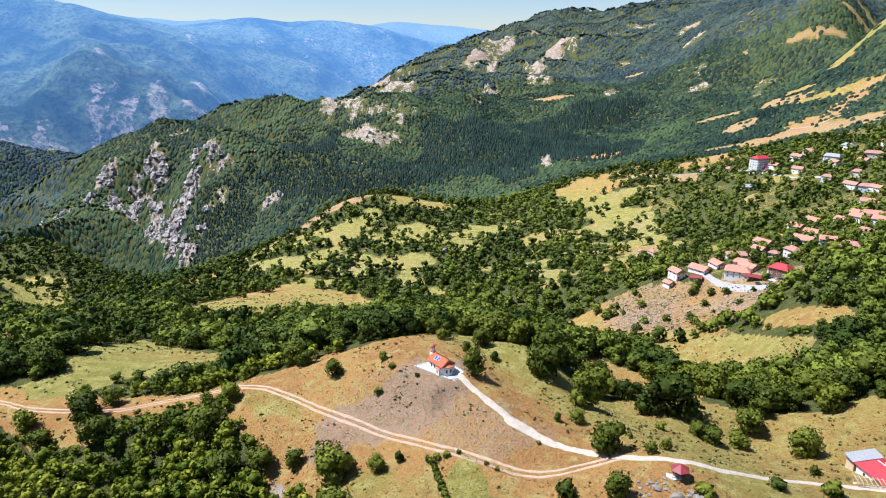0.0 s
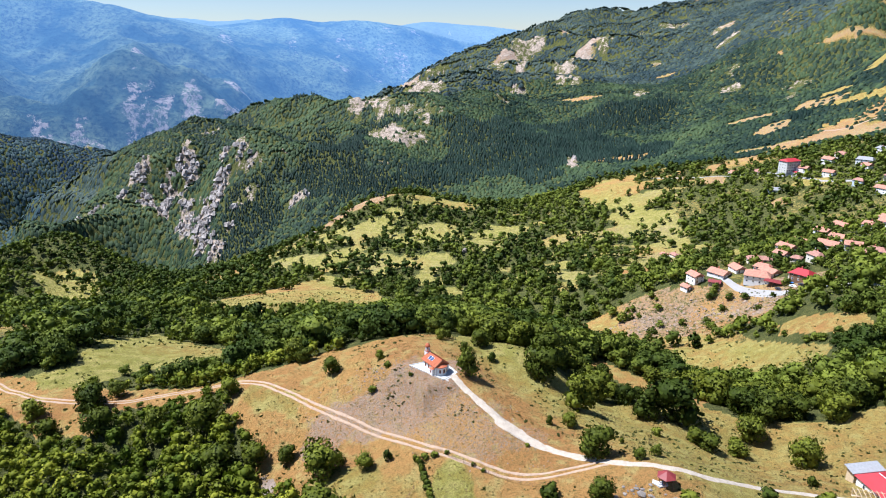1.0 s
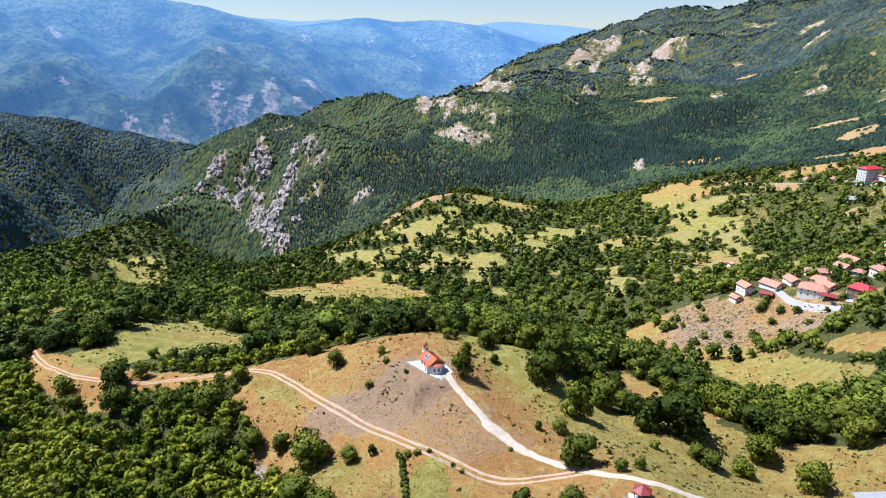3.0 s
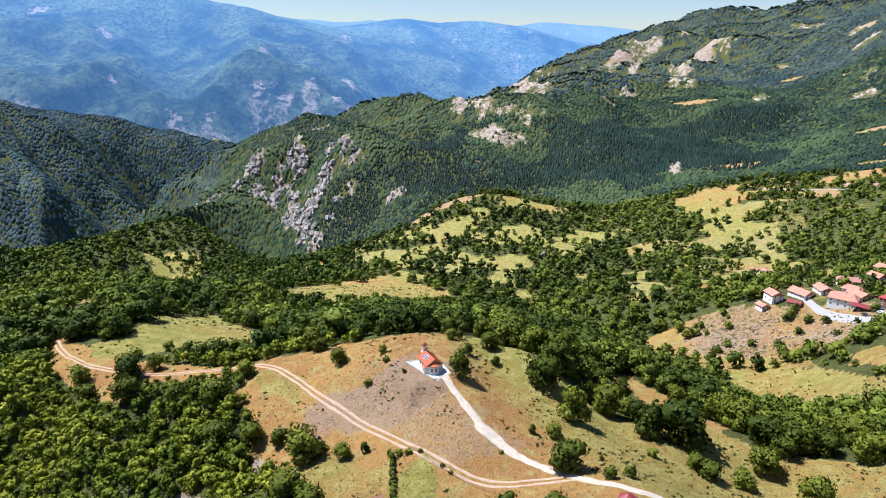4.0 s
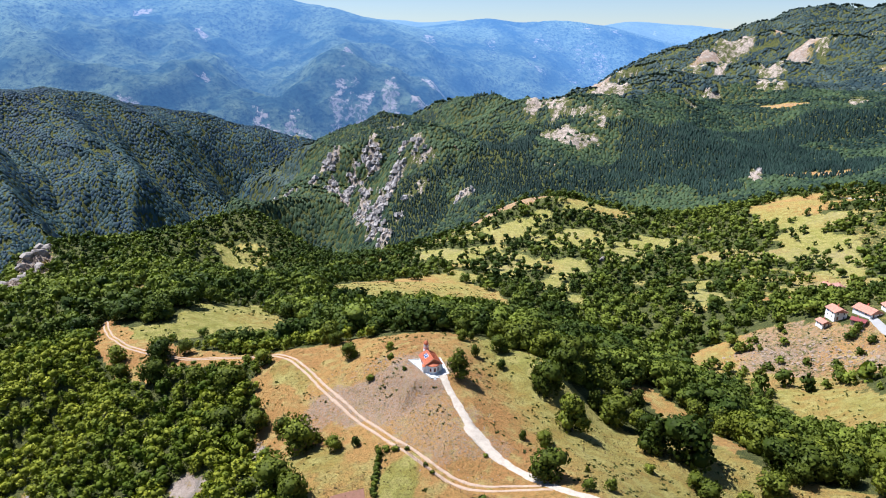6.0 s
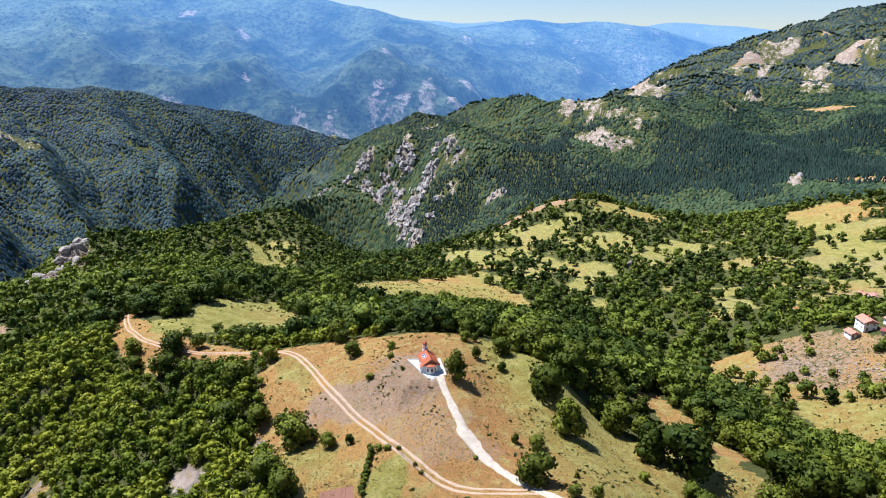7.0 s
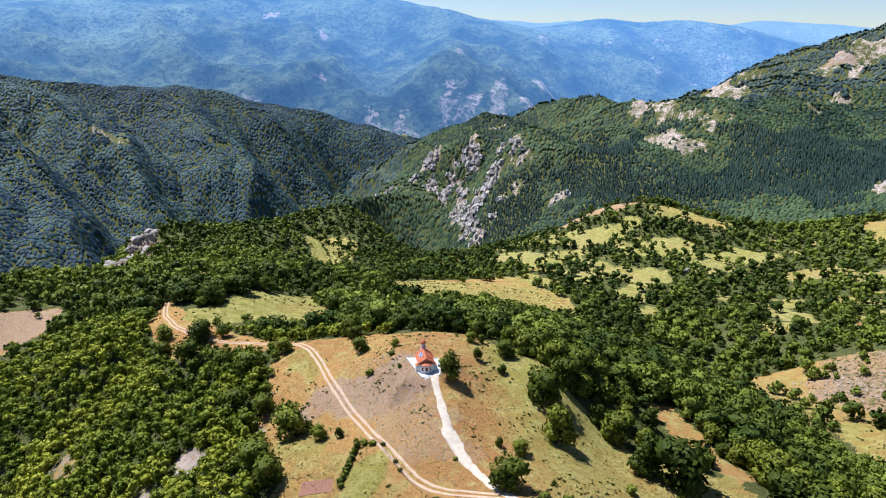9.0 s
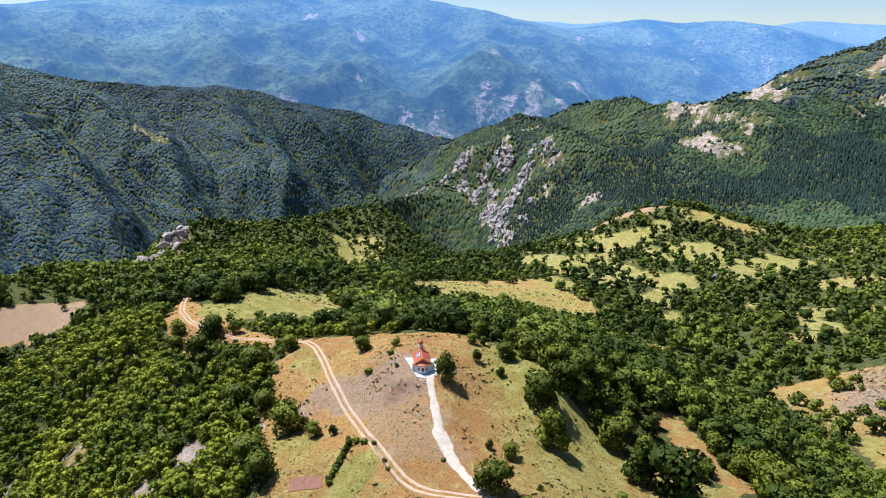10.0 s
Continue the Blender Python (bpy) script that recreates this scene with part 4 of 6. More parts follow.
def scatter(spacing, near, far, seed, turn_lo=-42, turn_hi=73):
    """A jittered planting over the camera's view sector between two distances: places and how wooded each is."""
    rng = np.random.default_rng(seed)
    n = int(far / spacing) + 2
    gx, gy = np.meshgrid(np.arange(-n, n) * spacing, np.arange(-n, n) * spacing)
    x, y = gx.ravel() + HUB[0], gy.ravel() + HUB[1]
    dx, dy = x - HUB[0], y - HUB[1]
    d, a = np.hypot(dx, dy), np.degrees(np.arctan2(-dx, dy))
    k = (d > near) & (d < far) & (a > turn_lo) & (a < turn_hi)
    x, y = x[k], y[k]
    x, y = x + rng.uniform(-0.45, 0.45, len(x)) * spacing, y + rng.uniform(-0.45, 0.45, len(x)) * spacing
    dx, dy = x - HUB[0], y - HUB[1]
    k = np.hypot(dx, dy) < rim(np.arctan2(-dx, dy)) - 25
    x, y = x[k], y[k]
    wood, _, _, rock = cover(x, y)
    wood = wood * (1 - 0.93 * smooth(0.3, 0.55, rock))
    k = rng.uniform(0, 1, len(x)) < wood * 1.06 - 0.04
    return x[k], y[k], rng


def clear_of(x, y, taken, gap):
    k = np.ones(len(x), bool)
    for tx, ty, tr in taken:
        k &= np.hypot(x - tx, y - ty) > tr * gap + 1.2
    return k


def slope_of(x, y, step=10.0):
    """How steeply the land rises along x and along y."""
    at_, east_, north_ = (base_height(px, py) + gullies(px, py) for px, py in ((x, y), (x + step, y), (x, y + step)))
    return 0.8 * (east_ - at_) / step, 0.8 * (north_ - at_) / step


def grove(name, x, y, h, r, templates, mat, label, rng, category="trees", smooth_=True, lean=False):
    """Many trees as one mass of foliage: templates of one tree each, turned and scaled."""
    z = height(x, y)
    gx, gy = slope_of(x, y) if lean else (0 * x, 0 * x)
    which = rng.integers(0, len(templates), len(x))
    tint = np.clip(0.45 + 0.5 * fbm(x, y, 40, 3, 80) + 0.5 * fbm(x, y, 260, 3, 82) + rng.normal(0, 0.26, len(x)), 0, 1)
    vs, fs, ts, ns, base = [], [], [], [], 0
    for i, (tv, tf, th, tr, *tn) in enumerate(templates):
        k = np.nonzero(which == i)[0]
        if not len(k):
            continue
        a = rng.uniform(0, 6.283, len(k))
        c, s = np.cos(a)[:, None], np.sin(a)[:, None]
        sx, sz = (r[k] / tr)[:, None], (h[k] / th)[:, None]
        px = (tv[None, :, 0] * c - tv[None, :, 1] * s) * sx + x[k][:, None]
        py = (tv[None, :, 0] * s + tv[None, :, 1] * c) * sx + y[k][:, None]
        pz = tv[None, :, 2] * sz + z[k][:, None] + gx[k][:, None] * (px - x[k][:, None]) + gy[k][:, None] * (py - y[k][:, None])
        vs.append(np.stack([px, py, pz], -1).reshape(-1, 3))
        fs.append((tf[None] + (np.arange(len(k)) * len(tv))[:, None, None] + base).reshape(-1, 4))
        ts.append(np.repeat(tint[k], len(tv)))
        if tn:
            n = tn[0][None]
            up = n[..., 2] + 0 * c
            n = np.stack([n[..., 0] * c - n[..., 1] * s - gx[k][:, None] * up, n[..., 0] * s + n[..., 1] * c - gy[k][:, None] * up, up], -1).reshape(-1, 3)
            ns.append(n / np.linalg.norm(n, axis=1)[:, None])
        base += len(k) * len(tv)
    me = mesh_from(name, np.concatenate(vs), np.concatenate(fs), mat, np.concatenate(ts), smooth_, np.concatenate(ns) if ns else None)
    return tagged(new(name, me), label, category, kind="stuff")


def template(seed, h, r, n, lobes, leaf, cone=0.0, keep=3, low=0.05, rings=3):
    v, f, cs, nrm = tree_arrays(seed, h, r, n, lobes, leaf, cone, keep, low, rings)
    return v, f, h, r, nrm


def dome_normals(v, up):
    """Normals of a small rounded crown, leaning towards the sky."""
    n = np.array(v, float) * (1, 1, 0.6) + (0, 0, up)
    return n / np.linalg.norm(n, axis=1)[:, None]


def lump(seed, cone=0.0):
    """A small rough crown for trees far off."""
    rng = np.random.default_rng(seed)
    sides = 5
    rows = ((0.0, 0.95), (0.72 + 0.28 * cone, 0.6 - 0.5 * cone))
    v = []
    for zz, rr in rows:
        for j in range(sides):
            a = j * 6.283 / sides + rng.uniform(-0.4, 0.4)
            q = rr * rng.uniform(0.65, 1.25)
            v.append((q * math.cos(a), q * math.sin(a), zz * rng.uniform(0.75, 1.2)))
    f = [(j, (j + 1) % sides, sides + (j + 1) % sides, sides + j) for j in range(sides)]
    f.append((5, 6, 7, 8))
    if not cone:
        f.append((5, 8, 9, 9))
        v.append(v[9])
        f[-1] = (5, 8, 9, 10)
    return np.array(v), np.array(f), 1.0, 1.0


# plots in the village kept free of trees: inn, hotel, lanes
HOUSE_SITES = [(167, 427, 6), (183, 428, 8), (197, 430, 7), (211, 415, 7), (217, 443, 10), (201, 410, 10), (206, 398, 8), (220, 392, 8), (211, 425, 7), (245, 464, 7), (264, 446, 8), (390, 770, 14), (208, 378, 9)]
HOUSE_SITES += [(196, 396, 6), (190, 405, 6), (186, 418, 6), (214, 358, 5), (205, 585, 7), (337, 497, 9), (347, 496, 9), (326, 500, 7), (400, 590, 9), (401, 612, 7), (450, 727, 10), (475, 691, 12), (432, 765, 8)]


# near woods: the nearest as single trees, the rest as a mass
def near_wood(spacing, seed, slope):
    x, y, rng = scatter(spacing, 96, 330, seed)
    k = clear_of(x, y, planted, 0.75) & (((x < -20) & (y < 215)) == slope)
    x, y = x[k], y[k]
    h = rng.uniform(3.4, 6.4, len(x)) if slope else rng.uniform(6.5, 11.5, len(x)) * rng.choice([0.75, 1, 1, 1.15], len(x))
    r = h * (rng.uniform(0.48, 0.64, len(x)) if slope else rng.uniform(0.42, 0.6, len(x)))
    # trees that would hide an opening from the camera are shrunk, some dropped
    low = hides_opening(x, y, 9) | (hides_opening(x, y, 17) & (h > 6))
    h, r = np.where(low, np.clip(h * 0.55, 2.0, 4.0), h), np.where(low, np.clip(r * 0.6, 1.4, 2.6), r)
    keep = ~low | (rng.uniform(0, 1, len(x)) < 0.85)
    return x[keep], y[keep], h[keep], r[keep], rng


NEAR_T = [template(300 + i, 9, 3.9, 105, 6, 0.66, c, 2) for i, c in enumerate((0, 0.2, 0, 0.3, 0.1))]
BIG_T = [template(315 + i, 9, 4.4, 330, 9, 0.5, c, 4) for i, c in enumerate((0, 0.2, 0, 0.3, 0.1))]
for slope, gap_, seed_, n_, temps_, m_, lb_ in ((True, 3.8, 5, 180, NEAR_T, M_SLOPE_J, "young broadleaved wood on the steep west slope, leaves tinted sunlit"), (False, 6.4, 15, 90, BIG_T, M_LEAF_J, "dense broadleaved wood round the foot of the chapel hill")):
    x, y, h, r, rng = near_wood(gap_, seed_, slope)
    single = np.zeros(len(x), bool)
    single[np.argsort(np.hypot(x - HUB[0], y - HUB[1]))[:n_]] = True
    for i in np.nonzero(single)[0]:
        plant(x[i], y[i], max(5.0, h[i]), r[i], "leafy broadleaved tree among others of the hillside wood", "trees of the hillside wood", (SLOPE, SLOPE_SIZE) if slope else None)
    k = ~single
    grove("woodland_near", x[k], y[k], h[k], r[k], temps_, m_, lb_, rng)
MID_T = [template(330 + i, 8, 4.0, 84, 6, 0.8, c, 2) for i, c in enumerate((0, 0.2, 0, 0.35, 0))]
LOW_T = [template(345 + i, 8, 4.0, 22, 4, 1.25, c, 2, rings=2) for i, c in enumerate((0, 0.2, 0, 0.35, 0))]
for gap_, lo_, hi_, seed_, temps_ in ((8.2, 330, 600, 6, MID_T), (8.0, 600, 1020, 9, LOW_T)):
    x, y, rng = scatter(gap_, lo_, hi_, seed_)
    k = clear_of(x, y, HOUSE_SITES, 0.8)
    x, y = x[k], y[k]
    h = rng.uniform(4.5, 11.0, len(x)) * rng.choice([0.6, 1, 1, 1.15], len(x))
    r = h * rng.uniform(0.46, 0.64, len(x))
    # shrunk likewise where they would cover a meadow seen from the camera
    low = hides_opening(x, y, 14) & (hi_ == 600)
    garden = np.where(inside(x, y, VILLAGE, 12), 0.9, 1.0)
    h, r = h * garden, r * garden
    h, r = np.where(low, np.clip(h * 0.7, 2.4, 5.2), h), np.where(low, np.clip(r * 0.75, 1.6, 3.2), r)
    west = beyond_gorge(x, y)
    grove("woodland_valley", x[~west], y[~west], h[~west], r[~west], temps_, M_LEAF_J, "broadleaved trees in clumps and hedgerows over the valley pastures", rng)
    if west.any():
        grove("woodland_gorge", x[west], y[west], h[west] * 0.7, r[west], temps_, M_GORGE_J, "forest low on the slopes beyond the gorge, blued for haze", rng)
FAR_T, CRAG_T = [lump(360 + i) for i in range(8)], [lump(370 + i, 0.2) for i in range(6)]
PINE_T = [(*t_, dome_normals(t_[0] * (1, 1, 0.5), 0.3)) for t_ in (lump(380 + i, 0.85) for i in range(5))]


def pine_land(x, y):
    """Where the planted conifers stand on the mountain."""
    p = 0.45 * fbm(x, y, 260, 3, 90) + 0.95 * blob(x, y, 70, 1265, 380, 140, -5, 0.35, 90, 91) + 0.9 * blob(x, y, 330, 1480, 190, 70, 20, 0.4, 60, 92)
    p = p + 0.8 * blob(x, y, -390, 1180, 60, 60, 0, 0.4, 40, 93) + 0.8 * blob(x, y, -330, 1380, 80, 45, 10, 0.4, 40, 94)
    return p + 0.1 * fbm(x, y, 30, 3, 95) - 1.5 * blob(x, y, -108, 1300, 80, 90, 3, 0.3, 40, 99) > 0.5


def tuft(seed):
    """The least crown of all, for forests on the far mountains: a small uneven dome."""
    rng = np.random.default_rng(seed)
    a = np.arange(4) * 1.571 + rng.uniform(-0.4, 0.4, 4)
    v = [(q * math.cos(t), q * math.sin(t), -0.1) for q, t in zip(rng.uniform(0.8, 1.2, 4), a)]
    v += [(q * math.cos(t), q * math.sin(t), rng.uniform(0.55, 0.75)) for q, t in zip(rng.uniform(0.62, 0.85, 4), a + 0.4)]
    v.append((rng.uniform(-0.2, 0.2), rng.uniform(-0.2, 0.2), rng.uniform(0.95, 1.15)))
    f = [(j, (j + 1) % 4, 4 + (j + 1) % 4, 4 + j) for j in range(4)] + [(4, 5, 6, 8), (6, 7, 4, 8)]
    return np.array(v), np.array(f), 1.0, 1.0, dome_normals(v, 0.75)


TUFT_T = [tuft(400 + i) for i in range(8)]


def far_woods(spacing, near, far, seed, lo, hi, mat, west_side):
    x, y, rng = scatter(spacing, max(1020, near - 150), far + 150, seed)
    d = np.hypot(x - HUB[0], y - HUB[1]) + (140 * fbm(x, y, 320, 4, 83) if near > 1020 else 0)
    k = ~pine_land(x, y) & (beyond_gorge(x, y) == west_side) & (d > near) & (d + (0 if near > 1020 else 140 * fbm(x, y, 320, 4, 83)) < far)
    x, y = x[k], y[k]
    h = rng.uniform(lo, hi, len(x)) * rng.choice([0.7, 0.9, 1, 1, 1.3], len(x))
    r = rng.uniform(0.58, 0.85, len(x)) * spacing
    if west_side:
        grove("woodland_gorge", x, y, h, r, TUFT_T, mat, "forest on the slopes beyond the gorge, blued for haze", rng, lean=True)
    else:
        grove("woodland_far", x, y, h, r, TUFT_T, mat, "broadleaved forest covering the mountain slopes", rng, lean=True)


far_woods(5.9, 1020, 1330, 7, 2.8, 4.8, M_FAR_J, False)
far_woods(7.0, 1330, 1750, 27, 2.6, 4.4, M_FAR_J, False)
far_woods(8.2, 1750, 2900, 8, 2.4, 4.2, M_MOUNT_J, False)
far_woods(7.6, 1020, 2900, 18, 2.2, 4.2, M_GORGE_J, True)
x, y, rng = scatter(4.9, 960, 1750, 17)
k = pine_land(x, y)
x, y = x[k], y[k]
h = rng.uniform(5.5, 8.5, len(x))
grove("pine_forest", x, y, h, h * rng.uniform(0.36, 0.46, len(x)), PINE_T, M_PINE_J, "dark conifer forest on the mountain slopes", rng)


# ---- crags standing out of the cliffs ----
def crags(name, spacing, near, far, seed, lo, hi, slim, mat, label, lean=0.5):
    rng = np.random.default_rng(seed)
    xs, ys = [], []
    for cx, cy, rx, ry, turn, w in GORGE_CLIFFS + NEAR_CLIFFS:
        d = math.hypot(cx - HUB[0], cy - HUB[1])
        if not near < d < far or (abs(cx + 100) < 70 and cy < 1500) or d > 1800:
            continue
        n = int(4 * 1.9 * rx * 1.9 * ry / spacing ** 2)
        xs.append(cx + rng.uniform(-1.9, 1.9, n) * max(rx, ry))
        ys.append(cy + rng.uniform(-1.9, 1.9, n) * max(rx, ry))
    x, y = np.concatenate(xs), np.concatenate(ys)
    k = rocky(x, y) + 0.25 * fbm(x, y, 30, 3, 97) > lean
    x, y = x[k], y[k]
    h = rng.uniform(lo, hi, len(x))
    grove(name, x, y, h, h * rng.uniform(slim * 0.7, slim * 1.3, len(x)), CRAG_T, mat, label, rng, "rocks", False)


crags("cliff_rocks", 8.5, 800, 3000, 31, 3, 11, 0.75, M_CRAG, "grey limestone crags and pinnacles of the gorge cliffs", 0.72)
crags("outcrop_rocks", 1.6, 90, 800, 32, 0.5, 1.8, 0.8, M_RUBBLE, "pale broken rock breaking through the slope", 0.55)


# ---- building helpers ----
def box(bm, x0, y0, z0, x1, y1, z1):
    v = [bm.verts.new((x, y, z)) for z in (z0, z1) for x, y in ((x0, y0), (x1, y0), (x1, y1), (x0, y1))]
    for f in ((3, 2, 1, 0), (4, 5, 6, 7), (0, 1, 5, 4), (1, 2, 6, 5), (2, 3, 7, 6), (3, 0, 4, 7)):
        bm.faces.new([v[i] for i in f])
    return v


def prism(bm, ring, z0, z1, top=None):
    """A solid on an outline in plan; top: the outline above, or one point for a pointed roof."""
    a = [bm.verts.new((x, y, z0)) for x, y in ring]
    bm.faces.new(a[::-1])
    n = len(a)
    if top is not None and len(top) == 1:
        p = bm.verts.new((*top[0], z1))
        for i in range(n):
            bm.faces.new((a[i], a[(i + 1) % n], p))
        return
    b = [bm.verts.new((x, y, z1)) for x, y in (top or ring)]
    bm.faces.new(b)
    for i in range(n):
        bm.faces.new((a[i], a[(i + 1) % n], b[(i + 1) % n], b[i]))


def ring(n, r, cx=0.0, cy=0.0, turn=0.0, arc=360.0):
    return [(cx + r * math.cos(radians(turn + arc * i / n)), cy + r * math.sin(radians(turn + arc * i / n))) for i in range(n)]


def gable(bm, w, l, z, rise, over=0.4, thick=0.22, hip=0.0, x=0.0, y=0.0):
    """A pitched roof of real thickness, its ridge along y; hip: how far the ridge ends stand back."""
    hw, hl = w / 2 + over, l / 2 + over
    drop = rise * over / (w / 2)
    for dz, flip in ((thick, False), (0.0, True)):
        e = [bm.verts.new((x + sx * hw, y + sy * hl, z - drop + dz)) for sx, sy in ((-1, -1), (1, -1), (1, 1), (-1, 1))]
        r = [bm.verts.new((x, y + s * (hl - hip), z + rise + dz)) for s in (-1, 1)]
        fs = [(e[0], r[0], r[1], e[3]), (e[1], e[2], r[1], r[0]), (e[0], e[1], r[0]), (e[2], e[3], r[1])]
        if not hip:
            fs = fs[:2] + fs[2:] if dz else fs[:2]
        for f in fs:
            bm.faces.new(f[::-1] if flip else f)
        if dz:
            upper = e
        else:
            for i in range(4):
                bm.faces.new((upper[i], upper[(i + 1) % 4], e[(i + 1) % 4], e[i]))


def thing(name, m, label, category, group="", kind=""):
    ob = new(name)
    ob.matrix_world = m
    return tagged(ob, label, category, group, kind)


def window_part(parent, x, y, z, w, h, face, glass=M_GLASS, frame_mat=None, depth=0.06, name="window"):
    """A window whose plane faces -y, +y, -x or +x: a frame, set proud, with a dark pane."""
    f = new(name, None)
    bm = bmesh.new()
    t = 0.12
    for a0, a1, b0, b1 in ((-w / 2, w / 2, 0, t), (-w / 2, w / 2, h - t, h), (-w / 2, -w / 2 + t, t, h - t), (w / 2 - t, w / 2, t, h - t)):
        box(bm, a0, -depth, b0, a1, depth, b1)
    bpy.data.objects.remove(f)
    f = part(name, bm, frame_mat or M_LIME, parent)
    bm = bmesh.new()
    box(bm, -w / 2 + t, -depth * 0.5, t, w / 2 - t, depth * 0.5, h - t)
    part("pane", bm, glass, f, "dark window pane")
    f.matrix_basis = pose(x, y, z, 0, 0, {"-y": 0, "+y": 180, "-x": -90, "+x": 90}[face] if isinstance(face, str) else face)
    return f


# ---- the chapel on its terrace ----
CH = pose(-1.5, 180.3, 4.42, 0, 0, 37.0)
chapel = thing("chapel", CH @ Matrix.Scale(0.9, 4), "small white chapel with orange tiled roof and bell tower", "chapel")
W, L, EAVE, RISE = 5.0, 7.3, 3.1, 1.55
bm = bmesh.new()
v0 = [bm.verts.new(p) for p in ((-W / 2, -L / 2, -0.8), (W / 2, -L / 2, -0.8), (W / 2, L / 2, -0.8), (-W / 2, L / 2, -0.8))]
v1 = [bm.verts.new((v.co.x, v.co.y, EAVE)) for v in v0]
g0, g1 = bm.verts.new((0, -L / 2, EAVE + RISE)), bm.verts.new((0, L / 2, EAVE + RISE))
for f in ((v0[0], v0[1], v1[1], g0, v1[0]), (v0[2], v0[3], v1[3], g1, v1[2]), (v0[1], v0[2], v1[2], v1[1]), (v0[3], v0[0], v1[0], v1[3]), (v0[3], v0[2], v0[1], v0[0])):
    bm.faces.new(f)
nave = part("wall", bm, M_LIME, chapel)
bm = bmesh.new()
gable(bm, W, L, EAVE + 0.02, RISE, 0.45, 0.2)
nave_roof = part("roof", bm, M_TILE, chapel, "orange clay tile roof")
bm = bmesh.new()
for s in (-1, 1):
    for i in range(15):
        yy = -L / 2 - 0.3 + i * (L + 0.6) / 14
        a, b = Vector((s * 0.05, yy, EAVE + RISE + 0.24)), Vector((s * (W / 2 + 0.45), yy, EAVE + 0.26 - RISE * 0.45 / (W / 2)))
        tube(bm, a, b, 0.06, 0.06, 5)
part("tile_rib", bm, M_TILE, nave_roof)
bm = bmesh.new()
tube(bm, (0, -L / 2 - 0.45, EAVE + RISE + 0.22), (0, L / 2 + 0.4, EAVE + RISE + 0.22), 0.13, 0.13, 6)
part("ridge_tile", bm, M_TILE, nave_roof)
for i, yy in enumerate((-0.2, 1.1)):
    slope = math.degrees(math.atan2(RISE, W / 2))
    bm = bmesh.new()
    box(bm, -0.7, -0.55, 0, 0.7, 0.55, 0.06)
    p_ = part("solar_panel", bm, M_BLUE, chapel, "small blue solar panel on the roof slope")
    p_.matrix_basis = pose(-1.25, yy, EAVE + RISE / 2 + 0.3, 0, -slope, 0)
    bm = bmesh.new()
    for a0, a1, b0, b1 in ((-0.74, 0.74, -0.6, -0.54), (-0.74, 0.74, 0.54, 0.6), (-0.74, -0.68, -0.54, 0.54), (0.68, 0.74, -0.54, 0.54), (-0.02, 0.02, -0.54, 0.54)):
        box(bm, a0, b0, 0, a1, b1, 0.085)
    part("frame", bm, M_LIME, p_)
# apse: half an octagon before the gable, with its own tiled half roof and red band
apse_ring = [(-1.75, -L / 2 + 0.05), (-1.75, -L / 2 - 0.55), (-0.8, -L / 2 - 1.55), (0.8, -L / 2 - 1.55), (1.75, -L / 2 - 0.55), (1.75, -L / 2 + 0.05)]
bm = bmesh.new()
prism(bm, apse_ring, -0.8, 2.6)
apse = part("apse", bm, M_LIME, chapel)
bm = bmesh.new()
prism(bm, [(x * 1.06, y if y > -L / 2 else y - 0.1) for x, y in apse_ring], 2.6, 2.85)
part("cornice", bm, M_BRICK, apse, "brick-red cornice band")
bm = bmesh.new()
prism(bm, [(x * 1.14, y if y > -L / 2 else y - 0.22) for x, y in apse_ring], 2.85, 4.0, [(0, -L / 2 + 0.03)])
part("roof", bm, M_TILE, apse, "half-round orange tile roof of the apse")
window_part(apse, 0, -L / 2 - 1.57, 0.75, 0.8, 1.35, "-y", frame_mat=M_BRICK)
window_part(apse, -1.29, -L / 2 - 1.07, 0.75, 0.6, 1.2, -46, frame_mat=M_BRICK)
window_part(apse, 1.29, -L / 2 - 1.07, 0.75, 0.6, 1.2, 46, frame_mat=M_BRICK)
for s in (-1, 1):
    bm = bmesh.new()
    a, b = Vector((s * (W / 2 + 0.4), -L / 2 - 0.43, EAVE - 0.12)), Vector((0, -L / 2 - 0.43, EAVE + RISE + 0.12))
    tube(bm, a, b, 0.13, 0.13, 4)
    part("verge_board", bm, M_WOODDARK, chapel, "dark timber verge board")
    # side porches, low wings with red roofs
    bm = bmesh.new()
    box(bm, s * W / 2 - 0.02 if s > 0 else -W / 2 - 0.9, -L / 2 + 0.5, -0.8, s * W / 2 + 0.9 if s > 0 else -W / 2 + 0.02, -L / 2 + 2.3, 2.1)
    wing = part("side_chapel", bm, M_LIME, chapel)
    bm = bmesh.new()
    prism(bm, [(s * (W / 2 - 0.05), -L / 2 + 0.35), (s * (W / 2 + 1.05), -L / 2 + 0.35), (s * (W / 2 + 1.05), -L / 2 + 2.45), (s * (W / 2 - 0.05), -L / 2 + 2.45)][::s],
          2.1, 2.75, [(s * (W / 2 - 0.05), -L / 2 + 1.4)])
    part("roof", bm, M_TILE, wing)
    window_part(wing, s * (W / 2 + 0.9), -L / 2 + 1.4, 0.6, 0.6, 1.0, "+x" if s > 0 else "-x", frame_mat=M_BRICK)
    for yy in (0.3, 2.0):
        window_part(chapel, s * (W / 2 + 0.01), yy, 1.0, 0.7, 1.4, "+x" if s > 0 else "-x", frame_mat=M_BRICK)
